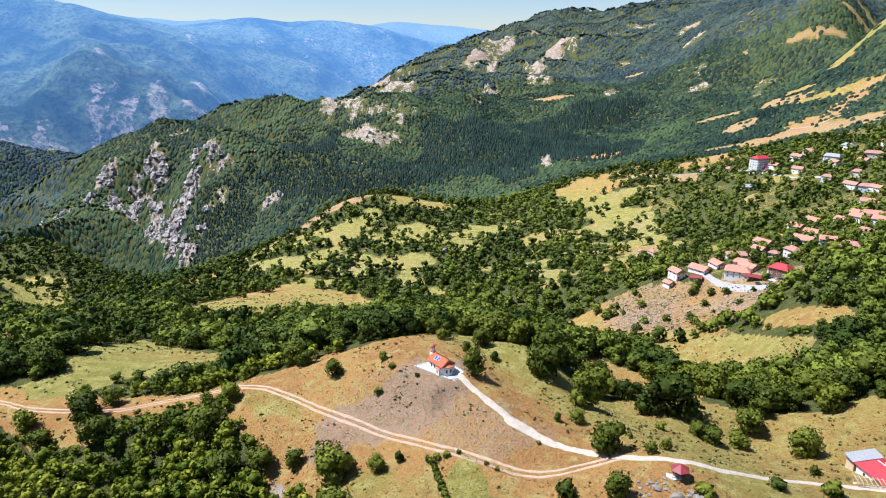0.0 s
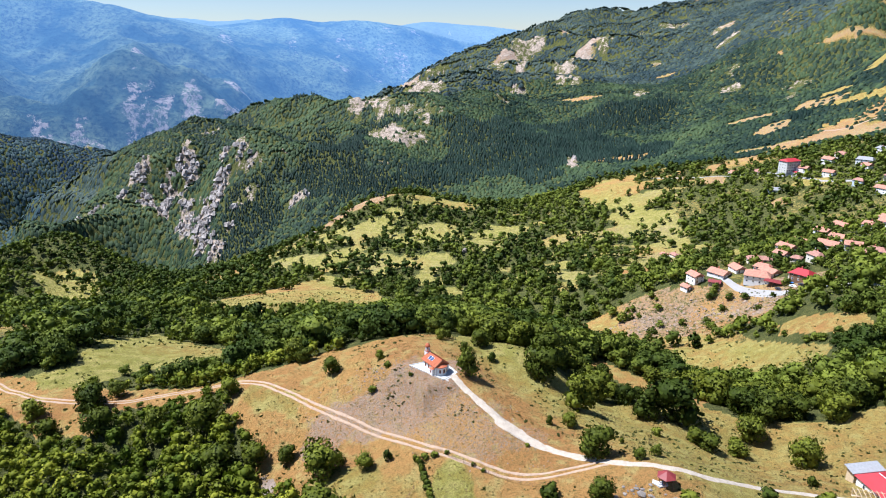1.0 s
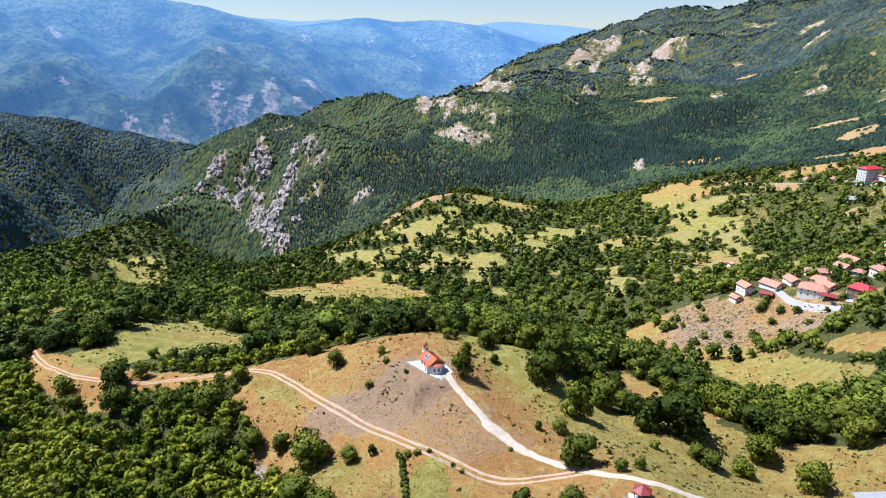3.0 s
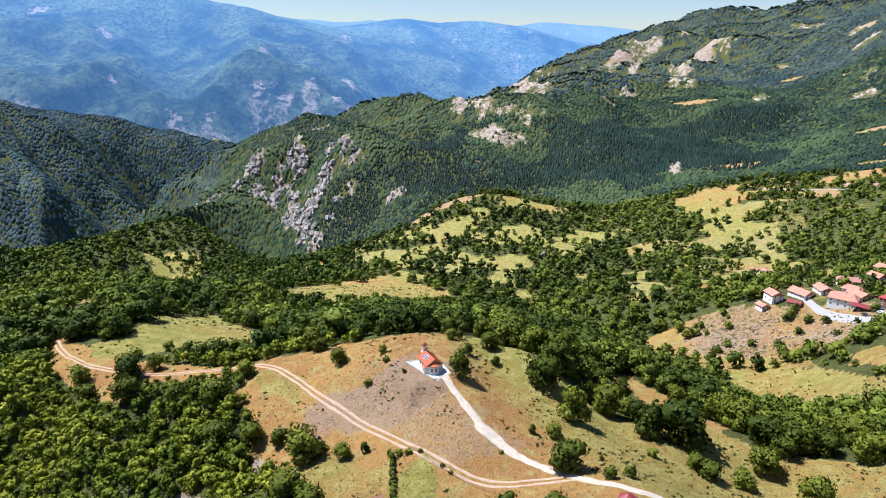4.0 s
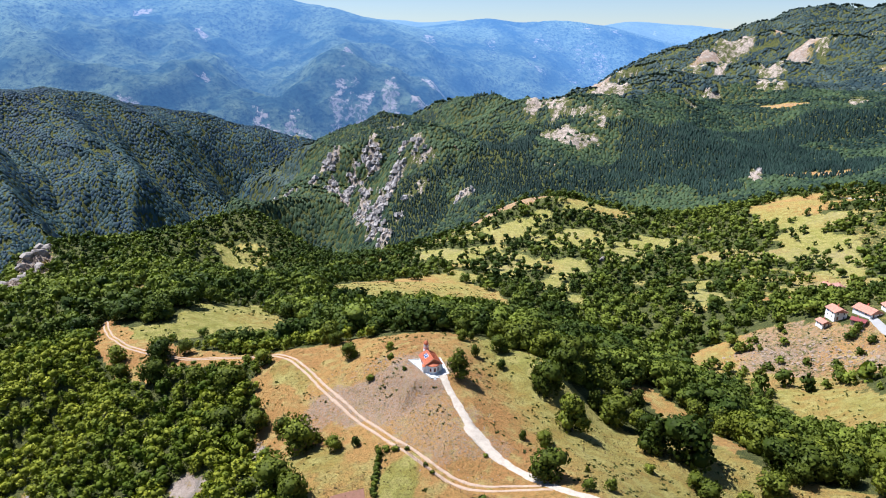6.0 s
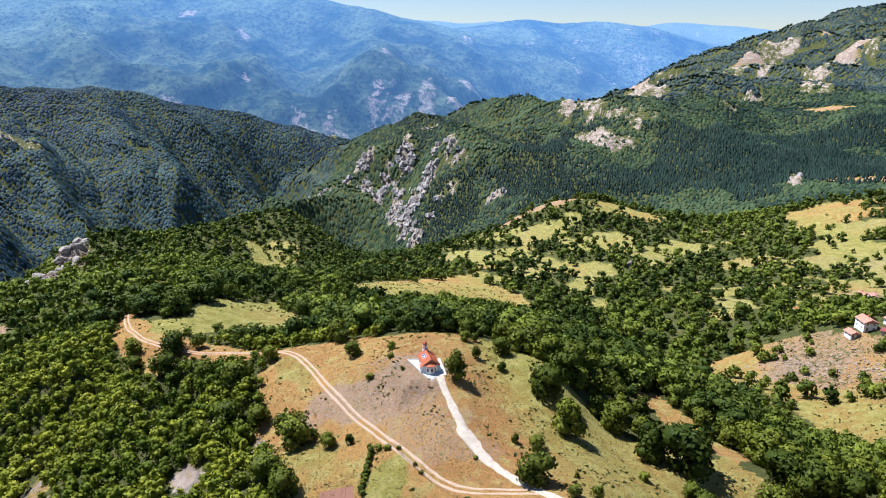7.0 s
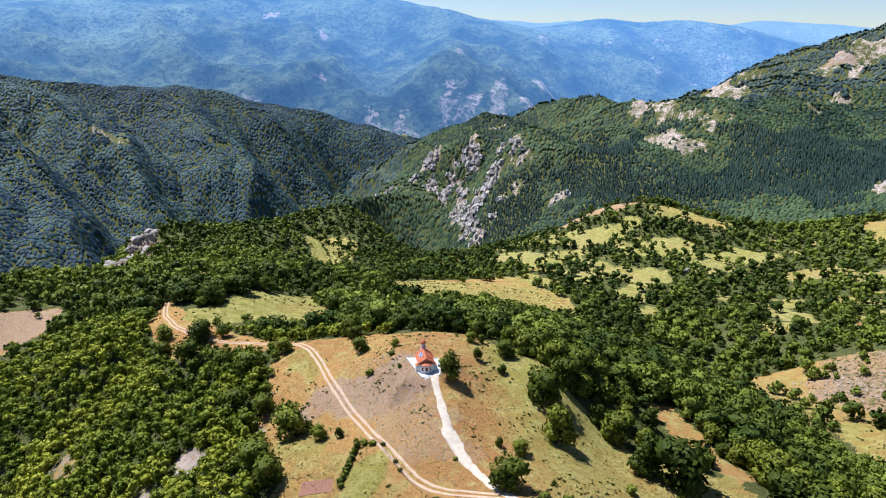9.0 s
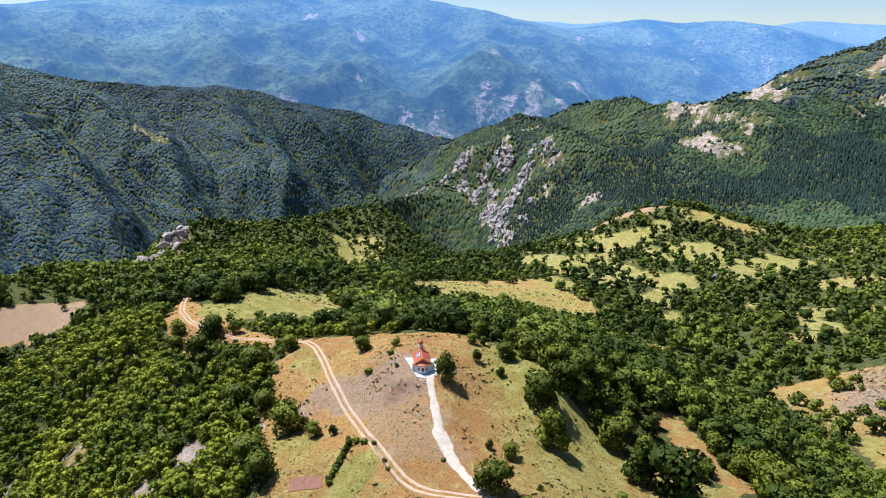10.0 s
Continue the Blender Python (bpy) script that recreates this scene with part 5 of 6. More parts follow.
# bell tower behind the nave
bm = bmesh.new()
TY = L / 2 + 0.75
box(bm, -0.8, TY - 0.8, -0.8, 0.8, TY + 0.8, 5.0)
tower = part("bell_tower", bm, M_LIME, chapel)
bm = bmesh.new()
prism(bm, ring(8, 0.98, 0, TY, 22.5), 5.0, 5.25)
part("cornice", bm, M_BRICK, tower, "brick-red cornice band")
for i in range(8):
    a = radians(22.5 + 45 * i)
    bm = bmesh.new()
    tube(bm, (0.68 * math.cos(a), TY + 0.68 * math.sin(a), 5.25), (0.68 * math.cos(a), TY + 0.68 * math.sin(a), 6.6), 0.14, 0.14, 6)
    part("pillar", bm, M_LIME, tower)
bm = bmesh.new()
tube(bm, (0, TY, 5.75), (0, TY, 6.3), 0.36, 0.16, 10)
part("bell", bm, M_WOODDARK, tower, "dark bronze bell")
bm = bmesh.new()
prism(bm, ring(8, 0.88, 0, TY, 22.5), 6.6, 6.85)
part("cornice", bm, M_BRICK, tower)
bm = bmesh.new()
prev = ring(8, 0.92, 0, TY, 22.5)
zz = 6.85
for r_, z_ in ((0.83, 7.2), (0.64, 7.5), (0.35, 7.75)):
    prism(bm, prev, zz, z_, ring(8, r_, 0, TY, 22.5))
    prev, zz = ring(8, r_, 0, TY, 22.5), z_
prism(bm, prev, zz, 7.95, [(0, TY)])
part("dome", bm, M_TILE, tower, "small dome of red-orange tiles")
bm = bmesh.new()
tube(bm, (0, TY, 8.0), (0, TY, 8.95), 0.035, 0.03, 6)
tube(bm, (-0.25, TY, 8.65), (0.25, TY, 8.65), 0.03, 0.03, 6)
part("cross", bm, M_GREYTIN, tower, "thin metal cross")

# terrace of pale slabs round the chapel, with steps down to the lane
terrace = thing("terrace", pose(-1.2, 180.3, 4.42, 0, 0, 33.0), "white paved terrace with a low kerb round the chapel", "terrace", kind="structure")
bm = bmesh.new()
OUT = [(-1.5, -6.6), (4.3, -5.2), (4.3, 5.2), (-5.7, 6.5)]
prism(bm, OUT, -2.6, -0.12)
part("slab_base", bm, M_PAVE, terrace)


def slab_fits(x0, y0):
    for px, py in ((x0, y0), (x0 + 1.02, y0), (x0 + 1.02, y0 + 1.01), (x0, y0 + 1.01)):
        for (ax, ay), (bx, by) in zip(OUT, OUT[1:] + OUT[:1]):
            if (bx - ax) * (py - ay) - (by - ay) * (px - ax) < -0.05:
                return False
    return True


for i in range(10):
    for j in range(14):
        x0, y0 = -5.7 + i * 1.03, -6.6 + j * 1.02
        if (-2.4 < x0 + 0.5 < 2.4 and -3.0 < y0 + 0.5 < 4.6) or not slab_fits(x0, y0):
            continue
        bm = bmesh.new()
        box(bm, x0 + 0.02, y0 + 0.02, -0.12, x0 + 1.0, y0 + 0.99, -0.08 + 0.008 * ((i * 7 + j * 3) % 3))
        part("paving_slab", bm, M_PAVE, terrace)
for (ax, ay), (bx, by) in zip(OUT[1:], OUT[2:] + OUT[:1]):
    bm = bmesh.new()
    side = Vector((by - ay, ax - bx, 0)).normalized() * 0.1
    a, b = Vector((ax, ay, 0)), Vector((bx, by, 0))
    prism(bm, [(p.x, p.y) for p in (a - side, a + side, b + side, b - side)][::-1], -2.0, 0.1)
    part("kerb", bm, M_PAVE, terrace)
for i in range(5):
    st = Vector((5.8, 1.4, 0)).normalized()
    out = Vector((1.4, -5.8, 0)).normalized()
    a = Vector((-0.9, -6.5, 0)) + out * (0.1 + 0.42 * i)
    b = a + st * 3.4
    bm = bmesh.new()
    prism(bm, [(p.x, p.y) for p in (a, a + out * 0.42, b + out * 0.42, b)], -2.6, -0.26 - 0.17 * i)
    part("step", bm, M_PAVE, terrace, "shallow white stone step")


# ---- the village ----
M_ORANGE = plain("pale_orange_tile", (0.41, 0.19, 0.13), 0.85, 0.4, 0.9, 0.04)
M_ROSE = plain("weathered_tile", (0.33, 0.165, 0.125), 0.85, 0.4, 0.8, 0.04)
M_CREAM = plain("cream_plaster", (0.66, 0.6, 0.5), 0.9, 0.1, 0.4)
M_MINT = plain("off_white_plaster", (0.62, 0.6, 0.56), 0.9, 0.08, 0.4)
M_BLUEWALL = plain("pale_blue_plaster", (0.55, 0.62, 0.72), 0.9, 0.08, 0.4)
M_STONEWALL = plain("rubble_stone", (0.36, 0.31, 0.26), 0.95, 0.3, 1.5, 0.06)
M_BLUETARP = plain("blue_tarpaulin", (0.05, 0.22, 0.6), 0.5, 0.12, 1.0)


def house(x, y, turn, w, l, storeys, roof, wall, hip, label, windows=2, base=2.2, chimney=True, name="house"):
    """A village house: walls, a tiled roof with eaves, rows of windows on each side, a door and a chimney."""
    z = float(height(x, y)[0])
    h = 2.45 * storeys
    top = thing(name, pose(x, y, z, 0, 0, turn), label, "house", "village houses")
    bm = bmesh.new()
    rise = w * 0.24
    v0 = [bm.verts.new(p) for p in ((-w / 2, -l / 2, -base), (w / 2, -l / 2, -base), (w / 2, l / 2, -base), (-w / 2, l / 2, -base))]
    v1 = [bm.verts.new((v.co.x, v.co.y, h)) for v in v0]
    for i in range(4):
        bm.faces.new((v0[i], v0[(i + 1) % 4], v1[(i + 1) % 4], v1[i]))
    bm.faces.new(v0[::-1])
    bm.faces.new(v1)
    if not hip:
        for a, b, yy in ((v1[0], v1[1], -l / 2), (v1[2], v1[3], l / 2)):
            bm.faces.new((a, b, bm.verts.new((0, yy, h + rise))))
    body = part("wall", bm, wall, top)
    bm = bmesh.new()
    gable(bm, w, l, h + 0.02, rise, 0.6, 0.22, hip)
    rf = part("roof", bm, roof, top)
    if chimney:
        bm = bmesh.new()
        box(bm, w * 0.16, l * 0.12, h + 0.3, w * 0.16 + 0.6, l * 0.12 + 0.6, h + rise + 0.9)
        part("chimney", bm, M_BRICK, rf, "short brick chimney")
    for s in range(storeys):
        zz = 2.45 * s + 0.75
        for i in range(windows):
            f = (i + 0.5) / windows - 0.5
            if not (s == 0 and i == 0):
                window_part(top, f * w, -l / 2 - 0.02, zz, 1.1, 1.3, "-y")
            window_part(top, -w / 2 - 0.02, f * l, zz, 1.1, 1.3, "-x")
            window_part(top, w / 2 + 0.02, f * l, zz, 1.1, 1.3, "+x")
    bm = bmesh.new()
    f = 0.5 / windows - 0.5
    box(bm, f * w - 0.5, -l / 2 - 0.08, 0, f * w + 0.5, -l / 2 + 0.05, 2.1)
    part("door", bm, M_WOODDARK, top, "brown wooden door")
    return top


TILE_WHITE = "white plastered village house with a faded orange tiled roof"
HOUSES_LOWER = (
    (167.4, 427.5, 20, 7.5, 9, 2, 0), (160, 421, 25, 5, 6, 1, 0), (183.4, 428, 35, 9, 12, 1, 0), (196.5, 430, 10, 8, 10, 1, 0), (177, 417.5, 60, 4.5, 7, 1, 1), (211, 415, 25, 8, 11, 1, 0),
    (217, 443, 80, 7, 17, 1, 2), (245, 464, 25, 9, 12, 2, 0), (264, 481, 40, 9, 11, 2, 0))
HOUSES_MIDDLE = (
    (243, 421, 15, 8, 9, 2, 2), (229.5, 440, 30, 7, 8, 2, 0), (235, 430, 50, 6, 6, 1, 2), (264, 446, 40, 10, 13, 2, 0), (300, 519, 25, 9, 11, 2, 0), (318, 526, 20, 9, 11, 2, 0),
    (326, 500, 30, 9, 11, 2, 0), (270, 428, 60, 8, 10, 2, 0), (267, 412, 65, 8, 10, 1, 2))
HOUSES_EAST = (
    (273, 408, 55, 8, 10, 1, 2), (299, 434, 40, 8, 9, 2, 2), (337, 497, 30, 9, 13, 2, 0), (347, 496, 60, 9, 14, 2, 0), (335, 469, 40, 9, 12, 2, 0), (345, 512, 20, 8, 10, 2, 0),
    (200, 596, 40, 5, 6, 1, 0), (206, 585, 20, 6, 8, 1, 2), (284, 470, 35, 8, 10, 2, 0))
HOUSES_UPPER = (
    (364, 857, 15, 9, 12, 1, 0), (376, 813, 20, 9, 11, 1, 2), (403, 762, 30, 9, 12, 2, 0), (412, 725, 40, 9, 11, 2, 0), (432, 765, 25, 10, 13, 2, 0), (456, 783, 20, 10, 12, 2, 2),
    (450, 727, 45, 11, 16, 2, 3), (498, 777, 20, 10, 11, 2, 3), (475, 691, 55, 10, 22, 2, 2), (451, 674, 20, 8, 10, 2, 0))
HOUSES_HIGH = (
    (408, 661, 30, 8, 10, 2, 4), (401, 612, 30, 9, 12, 2, 0), (400, 589, 50, 9, 11, 2, 4), (400, 574, 20, 8, 10, 2, 0), (377, 548, 60, 9, 13, 1, 0), (355, 722, 80, 10, 14, 1, 5),
    (520, 740, 30, 9, 12, 2, 0), (425, 640, 40, 9, 11, 2, 2), (440, 705, 15, 8, 10, 2, 0))
LOOKS = ((M_ORANGE, M_LIME, 0.0, TILE_WHITE), (M_DARKTIN, M_STONEWALL, 0.0, "low stone outbuilding with a dark red roof"), (M_ROSE, M_CREAM, 2.5, "cream plastered house with a hipped weathered tile roof"),
         (M_GREYTIN, M_LIME, 2.0, "white house with a flat-pitched grey sheet roof"), (M_ROSE, M_BLUEWALL, 2.5, "pale blue house with a weathered tile roof"),
         (M_GREYTIN, M_BLUEWALL, 3.0, "round-shouldered pale blue building with a grey sheet roof"))
for row in (HOUSES_LOWER, HOUSES_MIDDLE, HOUSES_EAST, HOUSES_UPPER, HOUSES_HIGH):
    for hx, hy, ht, hw, hl, hs, look_i in row:
        rf_, wl_, hp_, lb_ = LOOKS[look_i]
        house(hx, hy, ht, hw, hl, hs, rf_, wl_, hp_, lb_, 2 if hl < 14 else 4)
house(201, 410, 62, 11, 15, 2, M_ORANGE, M_LIME, 3.5, "long white inn with a broad orange hipped roof", 4)
house(211, 425, 50, 8, 10, 1, M_ORANGE, M_LIME, 2.5, "white annexe of the inn with an orange hipped roof", 2)
house(220, 392, 40, 10, 11, 2, M_REDTIN, M_WOODDARK, 3.0, "timber-clad house with a bright red hipped roof", 3)
house(221, 401, 40, 6, 7, 1, M_REDTIN, M_CREAM, 2.0, "small cream outhouse with a bright red roof", 1)
# awning and covered yard beside the inn
yard = thing("pergola", pose(206, 398, float(height(206, 398)[0]), 0, 0, 50), "open yard shelter with a dark red sheet roof on posts", "shelter")
bm = bmesh.new()
gable(bm, 6, 10, 2.9, 0.7, 0.4, 0.12, 1.5)
part("roof", bm, M_DARKTIN, yard)
for sx in (-2.8, 2.8):
    for sy in (-4.6, 0, 4.6):
        bm = bmesh.new()
        tube(bm, (sx, sy, -1.5), (sx, sy, 2.9), 0.12, 0.12, 6)
        part("post", bm, M_WOODDARK, yard)
bm = bmesh.new()
for i, s in enumerate(np.linspace(0, 1, 5)[:-1]):
    box(bm, -2.2 + 1.1 * i, -1.6, 0.9 + 0.08 * (i % 2), -1.1 + 1.1 * i, 1.6, 1.0 + 0.08 * (i % 2))
pool = thing("pool_cover", pose(214, 392, float(height(214, 392)[0]), 0, 0, 40), "bright blue awning over the yard of the inn", "awning")
part("cover", bm, M_BLUETARP, pool)
for sx, sy in ((-2.1, -1.5), (2.1, -1.5), (2.1, 1.5), (-2.1, 1.5)):
    bm = bmesh.new()
    tube(bm, (sx, sy, -1.2), (sx, sy, 0.95), 0.06, 0.06, 5)
    part("post", bm, M_GREYTIN, pool)

# the hotel: five storeys, balconies, red roof
hz = float(height(390, 770)[0])
hotel = thing("hotel", pose(390, 770, hz, 0, 0, 22), "five-storey off-white hotel with white balconies and a red roof", "hotel")
bm = bmesh.new()
box(bm, -10, -6, -4, 10, 6, 15)
part("wall", bm, M_MINT, hotel)
bm = bmesh.new()
gable(bm, 12, 20, 15.02, 2.4, 0.8, 0.25, 4)
rr_ = part("roof", bm, M_REDTIN, hotel, "red hipped sheet roof")
rr_.matrix_basis = pose(0, 0, 0, 0, 0, 90)
for s in range(5):
    for i in range(6):
        xx = -8.3 + 3.3 * i
        window_part(hotel, xx, -6.02, 0.6 + 3 * s, 1.5, 1.7, "-y")
        if i % 2 == 0 and s:
            bm = bmesh.new()
            box(bm, xx - 1.4, -7.1, 3 * s + 0.1, xx + 1.4, -6.05, 3 * s + 0.28)
            b_ = part("balcony", bm, M_LIME, hotel, "white balcony slab")
            bm = bmesh.new()
            box(bm, xx - 1.4, -7.1, 3 * s + 0.28, xx + 1.4, -7.02, 3 * s + 1.2)
            part("parapet", bm, M_LIME, b_)
    for i in range(3):
        window_part(hotel, -10.02, -3.6 + 3.6 * i, 0.6 + 3 * s, 1.3, 1.6, "-x")
bm = bmesh.new()
gable(bm, 5, 14, 3.2, 0.8, 0.3, 0.2, 1.0, 0, -8.6)
part("porch_roof", bm, M_REDTIN, hotel, "red roof of the entrance wing")
bm = bmesh.new()
box(bm, -2.4, -15.4, -4, 2.4, -6.1, 3.2)
part("porch", bm, M_LIME, hotel, "white entrance wing")

# lanes of the village
drape("village_lane", ((184, 430), (185, 420), (188, 409), (194, 398), (201, 387), (208, 374), (214, 358), (220, 340), (227, 318), (240, 298)), lambda s: 5.0 + 5.0 * np.exp(-((s - 0.28) / 0.12) ** 2), M_ASPHALT,
      "pale worn asphalt lane curving round the foot of the village", 0.2, 0.08)
drape("village_lane", ((270, 905), (308, 868), (341, 854), (368, 835), (382, 790), (392, 745), (405, 700), (420, 650)), 5.0, M_ASPHALT, "pale asphalt road into the upper village", 0.3, 0.08)
drape("village_lane", ((300, 1165), (350, 1130), (420, 1080), (500, 1030), (590, 1000), (680, 1010)), 4.0, M_TRACK, "pale earth road along the hillside above the village", 0.4, 0.1)
for a_, b_ in (((-118, 1226), (-150, 1231)), ((60, 1300), (95, 1296)), ((-330, 1290), (-345, 1296))):
    drape("forest_road", (a_, b_), 3.0, M_TRACK, "short pale stretch of forest road on the pine slope", 0.6, 0.2)


def car(x, y, turn, paint, label):
    z = float(height(x, y)[0]) + 0.2
    top = thing("car", pose(x, y, z, 0, 0, turn), label, "car", "parked cars")
    bm = bmesh.new()
    side = [(-2.1, 0.35), (-2.1, 0.85), (-1.3, 0.95), (-0.7, 1.42), (0.9, 1.42), (1.6, 0.95), (2.1, 0.85), (2.1, 0.35)]
    a, b = [bm.verts.new((-0.85, u, w)) for u, w in side], [bm.verts.new((0.85, u, w)) for u, w in side]
    bm.faces.new(a)
    bm.faces.new(b[::-1])
    for i in range(len(side)):
        j = (i + 1) % len(side)
        bm.faces.new((a[j], a[i], b[i], b[j]))
    part("body", bm, paint, top)
    bm = bmesh.new()
    box(bm, -0.87, -0.75, 0.98, 0.87, 1.0, 1.32)
    part("side_glass", bm, M_GLASS, top, "dark side windows")
    for wx in (-0.8, 0.8):
        for wy in (-1.35, 1.35):
            bm = bmesh.new()
            tube(bm, (wx - 0.1, wy, 0.33), (wx + 0.1, wy, 0.33), 0.33, 0.33, 10)
            part("wheel", bm, M_RUBBER, top)
    return top


M_RUBBER = plain("tyre_rubber", (0.03, 0.03, 0.03), 0.9, 0.2)
M_PAINTW = plain("white_car_paint", (0.75, 0.75, 0.76), 0.3, 0.03)
M_PAINTD = plain("dark_car_paint", (0.04, 0.045, 0.06), 0.3, 0.05)
for cx, cy, ct, cp, cl in ((211, 384, 40, M_PAINTW, "white car parked on the lane by the inn"), (214, 380, 70, M_PAINTD, "dark car parked on the lane by the inn"),
                           (205, 389, 20, M_PAINTD, "dark car parked on the lane by the inn"), (222, 381, 55, M_PAINTW, "white car parked on the lane by the inn")):
    car(cx, cy, ct, cp, cl)


# ---- gazebo by the lane ----
gz = float(height(54.3, 132.0)[0])
gazebo = thing("gazebo", pose(54.3, 132.0, gz, 0, 0, 12), "wooden picnic shelter with a six-sided dark red roof by the lane", "gazebo")
bm = bmesh.new()
prism(bm, ring(6, 2.0, -0.9, 0.9), -1.6, 0.1)
part("floor", bm, M_PAVE, gazebo, "pale concrete floor slab")
for i in range(6):
    a = radians(60 * i)
    bm = bmesh.new()
    tube(bm, (1.75 * math.cos(a), 1.75 * math.sin(a), -1.2), (1.75 * math.cos(a), 1.75 * math.sin(a), 2.35), 0.09, 0.09, 6)
    part("post", bm, M_WOODDARK, gazebo)
    b = radians(60 * (i + 1))
    if i != 1:
        bm = bmesh.new()
        tube(bm, (1.75 * math.cos(a), 1.75 * math.sin(a), 0.85), (1.75 * math.cos(b), 1.75 * math.sin(b), 0.85), 0.05, 0.05, 5)
        part("rail", bm, M_WOODDARK, gazebo)
R6, TOP6 = ring(6, 2.35), (0, 0)
for i in range(6):
    bm = bmesh.new()
    p, q = R6[i], R6[(i + 1) % 6]
    v = [bm.verts.new((*p, 2.25)), bm.verts.new((*q, 2.25)), bm.verts.new((0, 0, 3.5)), bm.verts.new((*p, 2.13)), bm.verts.new((*q, 2.13)), bm.verts.new((0, 0, 3.36))]
    for f in ((0, 1, 2), (5, 4, 3), (0, 3, 4, 1), (1, 4, 5, 2), (2, 5, 3, 0)):
        bm.faces.new([v[k] for k in f])
    part("roof_panel", bm, M_DARKTIN, gazebo, "dark red roof panel")
bm = bmesh.new()
box(bm, -0.6, -0.35, 0.68, 0.6, 0.35, 0.76)
for sx in (-0.45, 0.45):
    box(bm, sx - 0.06, -0.3, 0.1, sx + 0.06, 0.3, 0.68)
part("table", bm, M_WOODDARK, gazebo)

# ---- farmstead with red roofs beside the lane ----
fz = float(height(119, 149)[0])
farm = thing("farmhouse", pose(117.4, 146.2, fz - 1.2, 0, 0, 10), "low white farmhouse with red sheet roofs and a grey shed roof", "house")
bm = bmesh.new()
box(bm, -4.4, -4.5, -3, 4.4, 6.3, 2.9)
part("wall", bm, M_LIME, farm)
bm = bmesh.new()
gable(bm, 8.8, 11.2, 2.92, 1.7, 0.5, 0.14, 2.6, 0, 0.9)
rf = part("roof", bm, M_REDTIN, farm, "bright red sheet roof")
rf.matrix_basis = pose(0, 0, 0)
bm = bmesh.new()
tube(bm, (0, -2.6, 4.76), (0, 4.4, 4.76), 0.1, 0.1, 6)
part("ridge", bm, M_LIME, rf, "white ridge flashing")
for hx, hy in ((-4.85, -5.15), (4.85, -5.15)):
    bm = bmesh.new()
    tube(bm, (0, -2.6, 4.76), (hx, hy, 2.9), 0.12, 0.12, 5)
    part("hip_flashing", bm, M_LIME, rf, "white hip flashing")
for cx, cy in ((1.6, 3.0), (-1.8, -1.0)):
    bm = bmesh.new()
    box(bm, cx - 0.25, cy - 0.25, 3.2, cx + 0.25, cy + 0.25, 4.9)
    part("chimney", bm, M_LIME, rf, "white rendered chimney")
bm = bmesh.new()
box(bm, -4.4, 7.2, -3, 4.2, 9.9, 2.98)
shed = part("rear_wing", bm, M_WOODPALE, farm)
bm = bmesh.new()
v = [bm.verts.new(p) for p in ((-5.2, 6.9, 3.0), (4.8, 6.9, 3.0), (4.8, 10.4, 3.7), (-5.2, 10.4, 3.7), (-5.2, 6.9, 3.15), (4.8, 6.9, 3.15), (4.8, 10.4, 3.85), (-5.2, 10.4, 3.85))]
for f in ((3, 2, 1, 0), (4, 5, 6, 7), (0, 1, 5, 4), (1, 2, 6, 5), (2, 3, 7, 6), (3, 0, 4, 7)):
    bm.faces.new([v[k] for k in f])
sr = part("sheet_roof", bm, M_GREYTIN, shed, "grey corrugated sheet roof")
bm = bmesh.new()
for i in range(20):
    xx = -5.0 + i * 0.5
    tube(bm, (xx, 6.9, 3.16), (xx, 10.4, 3.86), 0.05, 0.05, 4)
part("corrugation", bm, M_GREYTIN, sr)
for i in range(3):
    window_part(farm, -2.2 + 2.2 * i, -4.52, 0.8, 1.0, 1.2, "-y")
    window_part(farm, -4.42, -2.8 + 3.2 * i, 0.8, 1.0, 1.2, "-x")
# unfinished timber frame of a terrace before it
deck = thing("timber_terrace", pose(111.2, 143.0, float(height(113, 146)[0]), 0, 0, -14), "open pale timber terrace frame standing before the farmhouse", "terrace")
for i in range(9):
    xx = -4.4 + 1.1 * i
    for yy in (-1.5, 1.5):
        bm = bmesh.new()
        box(bm, xx - 0.07, yy - 0.07, -2.0, xx + 0.07, yy + 0.07, 1.9)
        part("post", bm, M_WOODPALE, deck)
    bm = bmesh.new()
    box(bm, xx - 0.05, -1.9, 1.9, xx + 0.05, 1.9, 2.08)
    part("rafter", bm, M_WOODPALE, deck)
for yy in (-1.5, 1.5):
    for zz in (0.2, 0.9, 1.75):
        bm = bmesh.new()
        box(bm, -4.6, yy - 0.04, zz, 4.6, yy + 0.04, zz + 0.13)
        part("beam", bm, M_WOODPALE, deck)
for i in range(14):
    bm = bmesh.new()
    box(bm, -4.6 + 0.66 * i, -1.6, 0.02, -4.0 + 0.66 * i, 1.6, 0.1)
    part("floor_board", bm, M_WOODPALE, deck)


